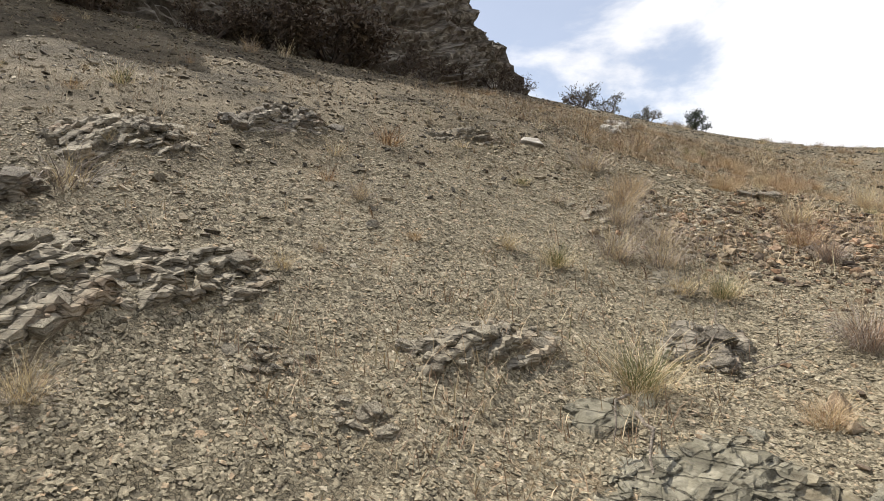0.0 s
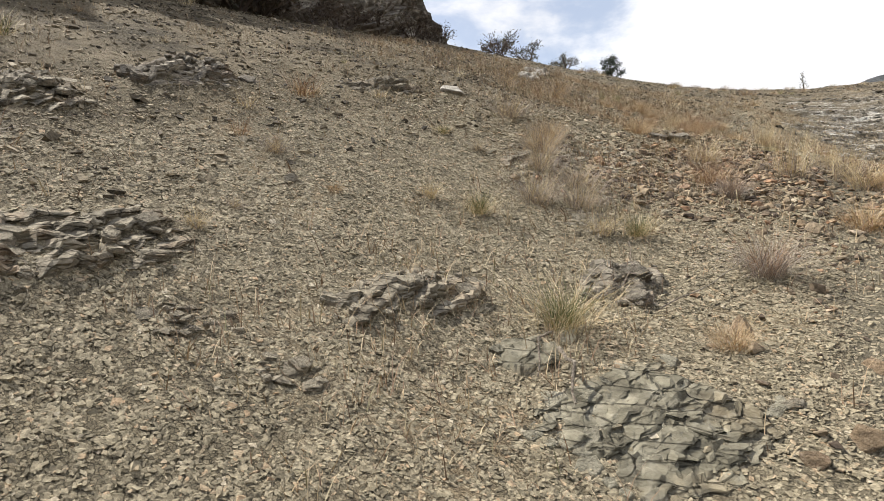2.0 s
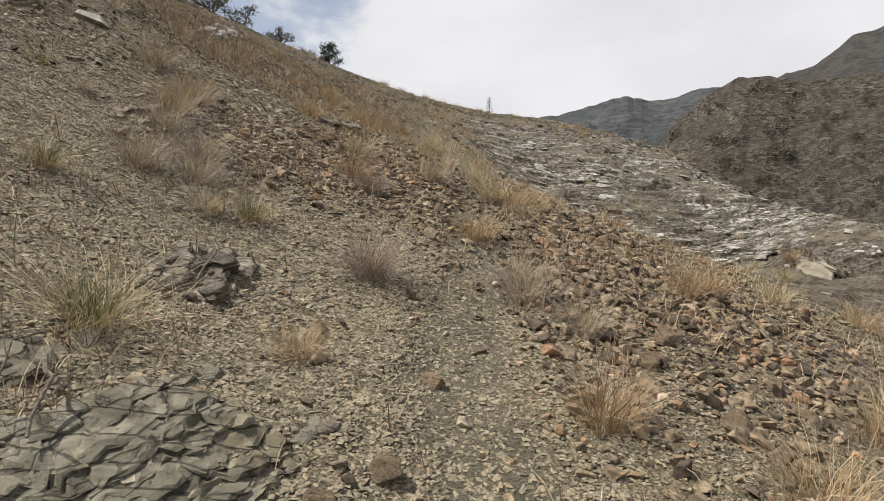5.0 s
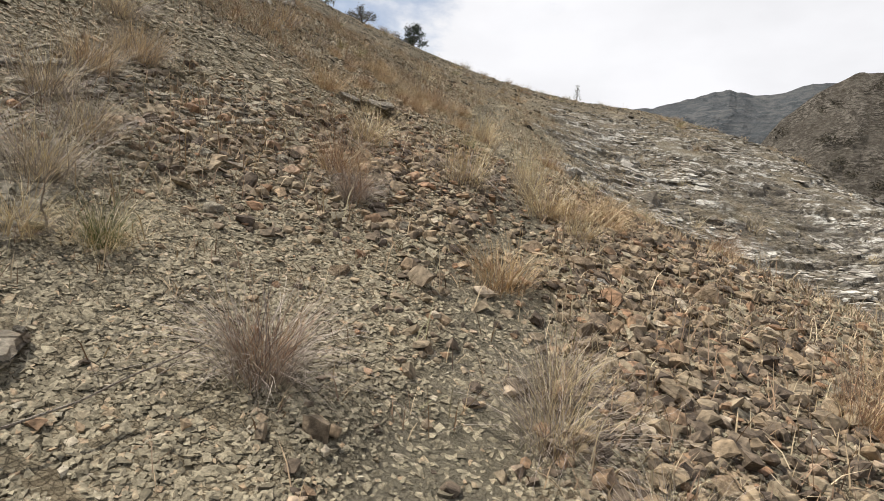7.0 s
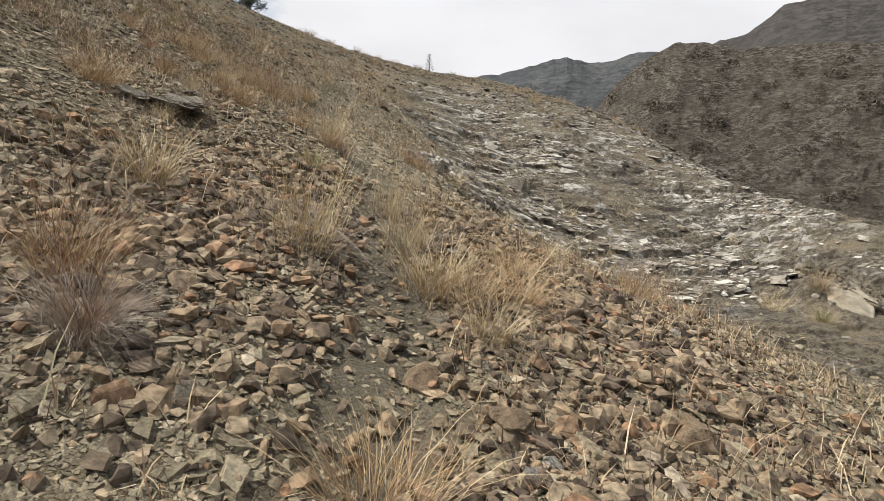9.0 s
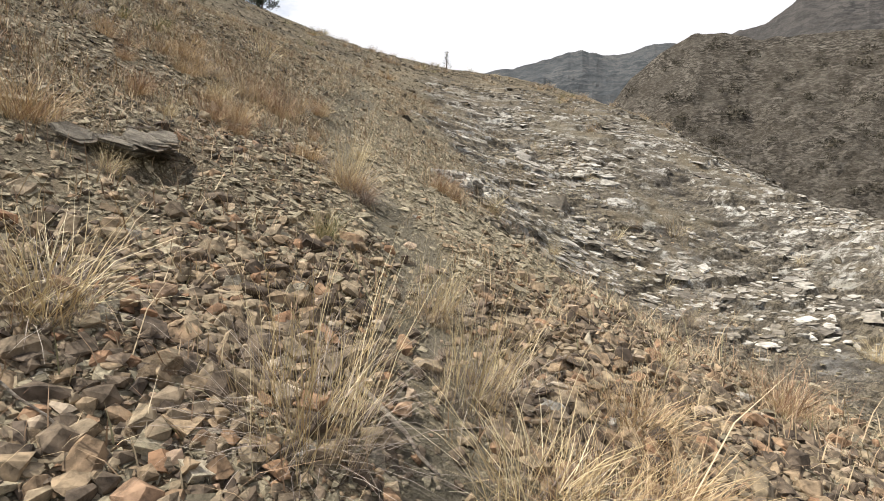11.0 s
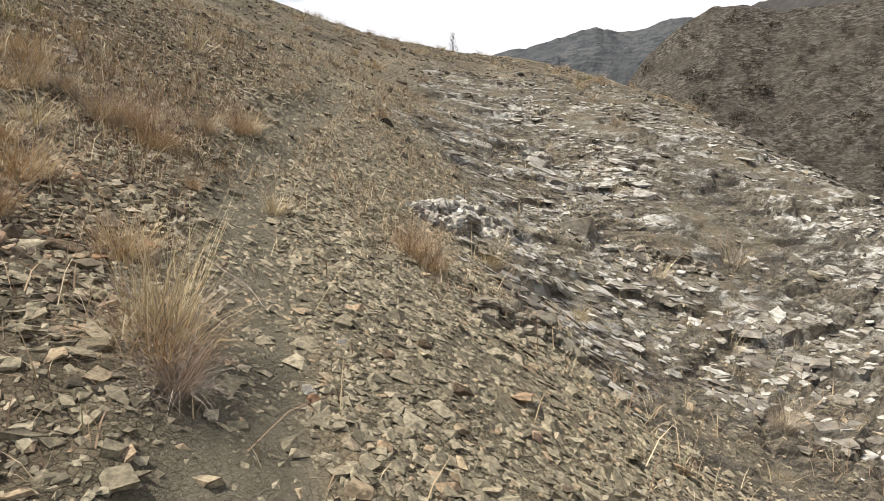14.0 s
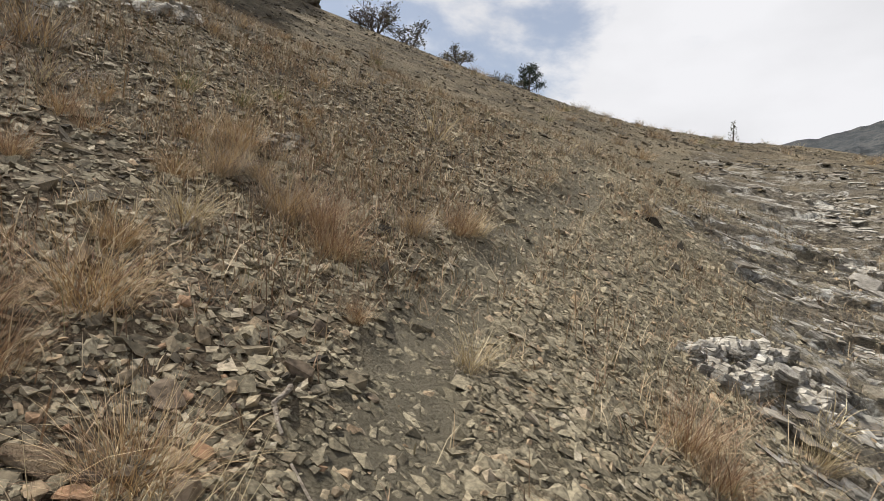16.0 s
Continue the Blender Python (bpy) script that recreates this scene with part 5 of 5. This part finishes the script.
# ---- the cliff on the upper slope ----
def cliff():
    line = np.array([(-29.5, 42.0), (-27.6, 35.8), (-22.0, 26.2), (-18.8, 18.0), (-16.9, 11.0), (-16.9, 5.0), (-17.6, -2.0), (-20, -14)])
    far = np.r_[0, np.cumsum(np.hypot(*np.diff(line, axis=0).T))]
    u = np.linspace(0, far[-1], 320)
    bx, by = np.interp(u, far, line[:, 0]), np.interp(u, far, line[:, 1])
    tall = np.interp(u, [0, 1.5, 4, 9, 20, 60], [1.2, 4.5, 7.0, 9.5, 11, 11]) + 0.8 * rough(u, 0 * u, 0.5, 3, 61) + 0.35 * np.floor(4 * rough(u, 0 * u, 0.7, 3, 68))
    v = np.linspace(0, 1, 110)
    U, V = np.meshgrid(u, v)
    H = V * tall[None, :]
    bed = H + 0.12 * U + 0.35 * rough(U, H, 0.35, 3, 62)
    out = 0.5 * rough(bed, 0.25 * U, 1.2, 3, 63) + 0.35 * rough(bed, 0.8 * U, 3.0, 3, 64) + 1.1 * rough(U, 0.6 * H, 0.25, 5, 65) + 0.35 * rough(U, H, 1.1, 3, 66) + 0.7 * ((bed * 0.8) % 1.0) + 0.3 * ((bed * 2.3 + 0.4 * rough(U, H, 0.8, 2, 67)) % 1.0)
    ax = np.gradient(bx), np.gradient(by)
    size = np.hypot(*ax)
    nx, ny = -ax[1] / size, ax[0] / size
    back = 0.30 * H - out
    X, Y = bx[None] + nx[None] * back * -1, by[None] + ny[None] * back * -1
    Z = hill(bx, by, False)[None] - 1.0 + H * 1.1
    n = len(u)
    i = (np.arange(len(v) - 1)[:, None] * n + np.arange(n - 1)[None]).ravel()
    top = np.stack([X[-1] - 14, Y[-1] + 5, Z[-1] + 1.5], -1)
    co = np.concatenate([np.stack([X, Y, Z], -1).reshape(-1, 3), top])
    last = (len(v) - 1) * n + np.arange(n - 1)
    cap = np.stack([last, last + 1, last + n + 1, last + n], 1)
    ob = sheet("cliff", co, np.concatenate([np.stack([i, i + 1, i + n + 1, i + n], 1), cap]), CLIFFROCK)
    return tagged(ob, "dark layered rock cliff above the scree slope", "cliff", kind="structure")


cliff()


# ---- far hills ----
def far_material(name, low, mid, high, scale):
    s = Shader(name, 1.0)
    tone = s.ramp(s.noise(scale, 9, 0.72), (0.36, low), (0.5, mid), (0.64, high))
    cover = s.ramp(s.noise(scale * 0.35, 6, 0.65), (0.46, 0.0), (0.58, 0.45))
    beds = s.noise(scale * 5, 9, 0.72, (0.6, 0.6, 1.5), 0.8)
    tone = s.mix(s.ramp(s.noise(scale * 0.8, 5, 0.6), (0.42, 0.45), (0.6, 0.95)), tone, s.ramp(beds, (0.43, low), (0.5, mid), (0.57, high)))
    tone = s.mix(s.ramp(s.noise(scale * 6, 5, 0.7), (0.55, 0.0), (0.68, 0.6)), tone, low)
    tone = s.mix(cover, tone, mid)
    s.bump(beds, 1.6, 0.8)
    s.bump(s.noise(scale * 3, 8, 0.75), 3.0, 1.0)
    return s.done(tone)


def ridge(name, azimuths, rises, near, distance, low, power, bumps, material, label, seed):
    """A hillside that climbs away from the valley to a skyline given by angles round the slope."""
    az = np.concatenate([np.arange(azimuths[0], 32, 0.3), np.arange(32, max(33, azimuths[-1]), 2.0)])
    rise = np.interp(az, azimuths, rises) + 0.25 * rough(az, 0 * az, 0.9, 3, seed)
    f = np.concatenate([np.linspace(0, 1, 120), [1.06, 1.2, 1.5]])
    A, F = np.meshgrid(np.radians(az), f)
    R = near + (distance - near) * F
    crest = 2.4 + distance * np.tan(np.radians(rise))[None]
    X, Y = 0.7 + R * np.sin(A), 5.8 + R * np.cos(A)
    Z = low + (crest - low) * np.where(F <= 1, F**power, 1 - (F - 1) * 0.8)
    body = np.clip(5 * F, 0, 1) * np.clip(4.5 * (1.02 - F), 0.06, 1)
    Z = Z + body * bumps * (rough(X, Y, 0.02, 5, seed + 1) + 0.35 * rough(X, Y, 0.09, 4, seed + 2) + 0.09 * (0.5 - (Z / 7 + rough(X, Y, 0.05, 3, seed + 3)) % 1))
    n = len(az)
    i = (np.arange(len(f) - 1)[:, None] * n + np.arange(n - 1)[None]).ravel()
    ob = sheet(name, np.stack([X, Y, Z], -1).reshape(-1, 3), np.stack([i, i + n, i + n + 1, i + 1], 1), material, False)
    tagged(ob, label, "hillside", kind="structure")
    return X, Y, Z, F


HILLROCK = far_material("far_scrubby_rock", (0.036, 0.03, 0.022), (0.108, 0.092, 0.07), (0.28, 0.25, 0.205), 0.16)
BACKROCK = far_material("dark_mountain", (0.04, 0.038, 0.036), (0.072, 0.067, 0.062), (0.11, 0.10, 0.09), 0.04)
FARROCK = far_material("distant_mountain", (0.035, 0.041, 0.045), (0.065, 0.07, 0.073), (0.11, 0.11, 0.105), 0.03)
RX, RY, RZ, RF = ridge("opposite_hillside", [6, 7, 9, 11.5, 14, 16, 17.5, 19.5, 22, 25, 29, 40, 60, 100, 150], [4, 7, 9.5, 11.7, 12.9, 12.8, 12.1, 11.9, 12.0, 11.8, 11.4, 11, 10, 8, 6], 45, 300, -32, 2.2, 12.0, HILLROCK, "scrub-dotted grey rocky hillside across the valley", 81)
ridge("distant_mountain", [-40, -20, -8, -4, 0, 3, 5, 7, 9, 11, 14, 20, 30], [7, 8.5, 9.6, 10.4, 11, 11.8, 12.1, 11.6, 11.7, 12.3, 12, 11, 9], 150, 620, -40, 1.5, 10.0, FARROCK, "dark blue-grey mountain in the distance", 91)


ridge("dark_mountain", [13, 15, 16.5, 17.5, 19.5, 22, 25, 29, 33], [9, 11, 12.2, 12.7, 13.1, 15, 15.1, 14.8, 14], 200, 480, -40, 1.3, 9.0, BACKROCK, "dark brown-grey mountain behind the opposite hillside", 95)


def clumps():
    """Rounded scrub dotted over the opposite hillside."""
    r = np.random.default_rng(44)
    count, each = 420, 120
    rows, cols = r.integers(24, 118, count), r.integers(0, 86, count)
    size = r.lognormal(0.25, 0.5, count) * (0.5 + 0.9 * RF[rows, cols])
    c = np.stack([RX[rows, cols], RY[rows, cols], RZ[rows, cols]], -1) + r.normal(0, 1.0, (count, 3)) * [1, 1, 0.1]
    way = r.normal(0, 1, (count, each, 3))
    way *= (r.random((count, each)) ** 0.4 / np.linalg.norm(way, axis=2))[..., None]
    middle = c[:, None] + way * size[:, None, None] * [1.1, 1.1, 0.75] + [0, 0, 0.25]
    corner = r.normal(0, 0.085, (count, each, 4, 3)) * size[:, None, None, None]
    co = (middle[:, :, None] + corner).reshape(-1, 3)
    ob = sheet("hillside_scrub", co, np.arange(len(co)).reshape(-1, 4), HILLSCRUB)
    tagged(ob, "dark scrub bushes dotted over the far hillside", "bushes", kind="stuff")


clumps()

# ---- countable slabs of the bare rock ----
xs, ys, pick = scatter(130, -1.5, 7, 12, 24, lambda x, y: slab_mask(x, y) * np.clip(0.3 + rough(x, y, 0.5, 3, 71), 0.05, 1), 35)
lies = normal_at(xs, ys)
for x, y, n in zip(xs, ys, lies):
    slab = new("slab", PIECES[(WHITEROCK, WHITEROCK, GREYROCK)[int(pick.integers(3))].name][int(pick.integers(8))])
    slab.parent = ground
    size = float(pick.lognormal(-1.75, 0.4))
    lie = Vector((0, 0, 1)).rotation_difference(Vector(n)).to_matrix().to_4x4()
    slab.matrix_basis = Matrix.Translation((x, y, height(x, y) - 0.01)) @ lie @ pose(0, 0, 0, float(pick.uniform(-5, 5)), float(pick.uniform(-5, 5)), float(pick.normal(0, 45))) @ Matrix.Diagonal((size * 1.25, size * 0.85, 0.05 + 0.14 * size, 1))
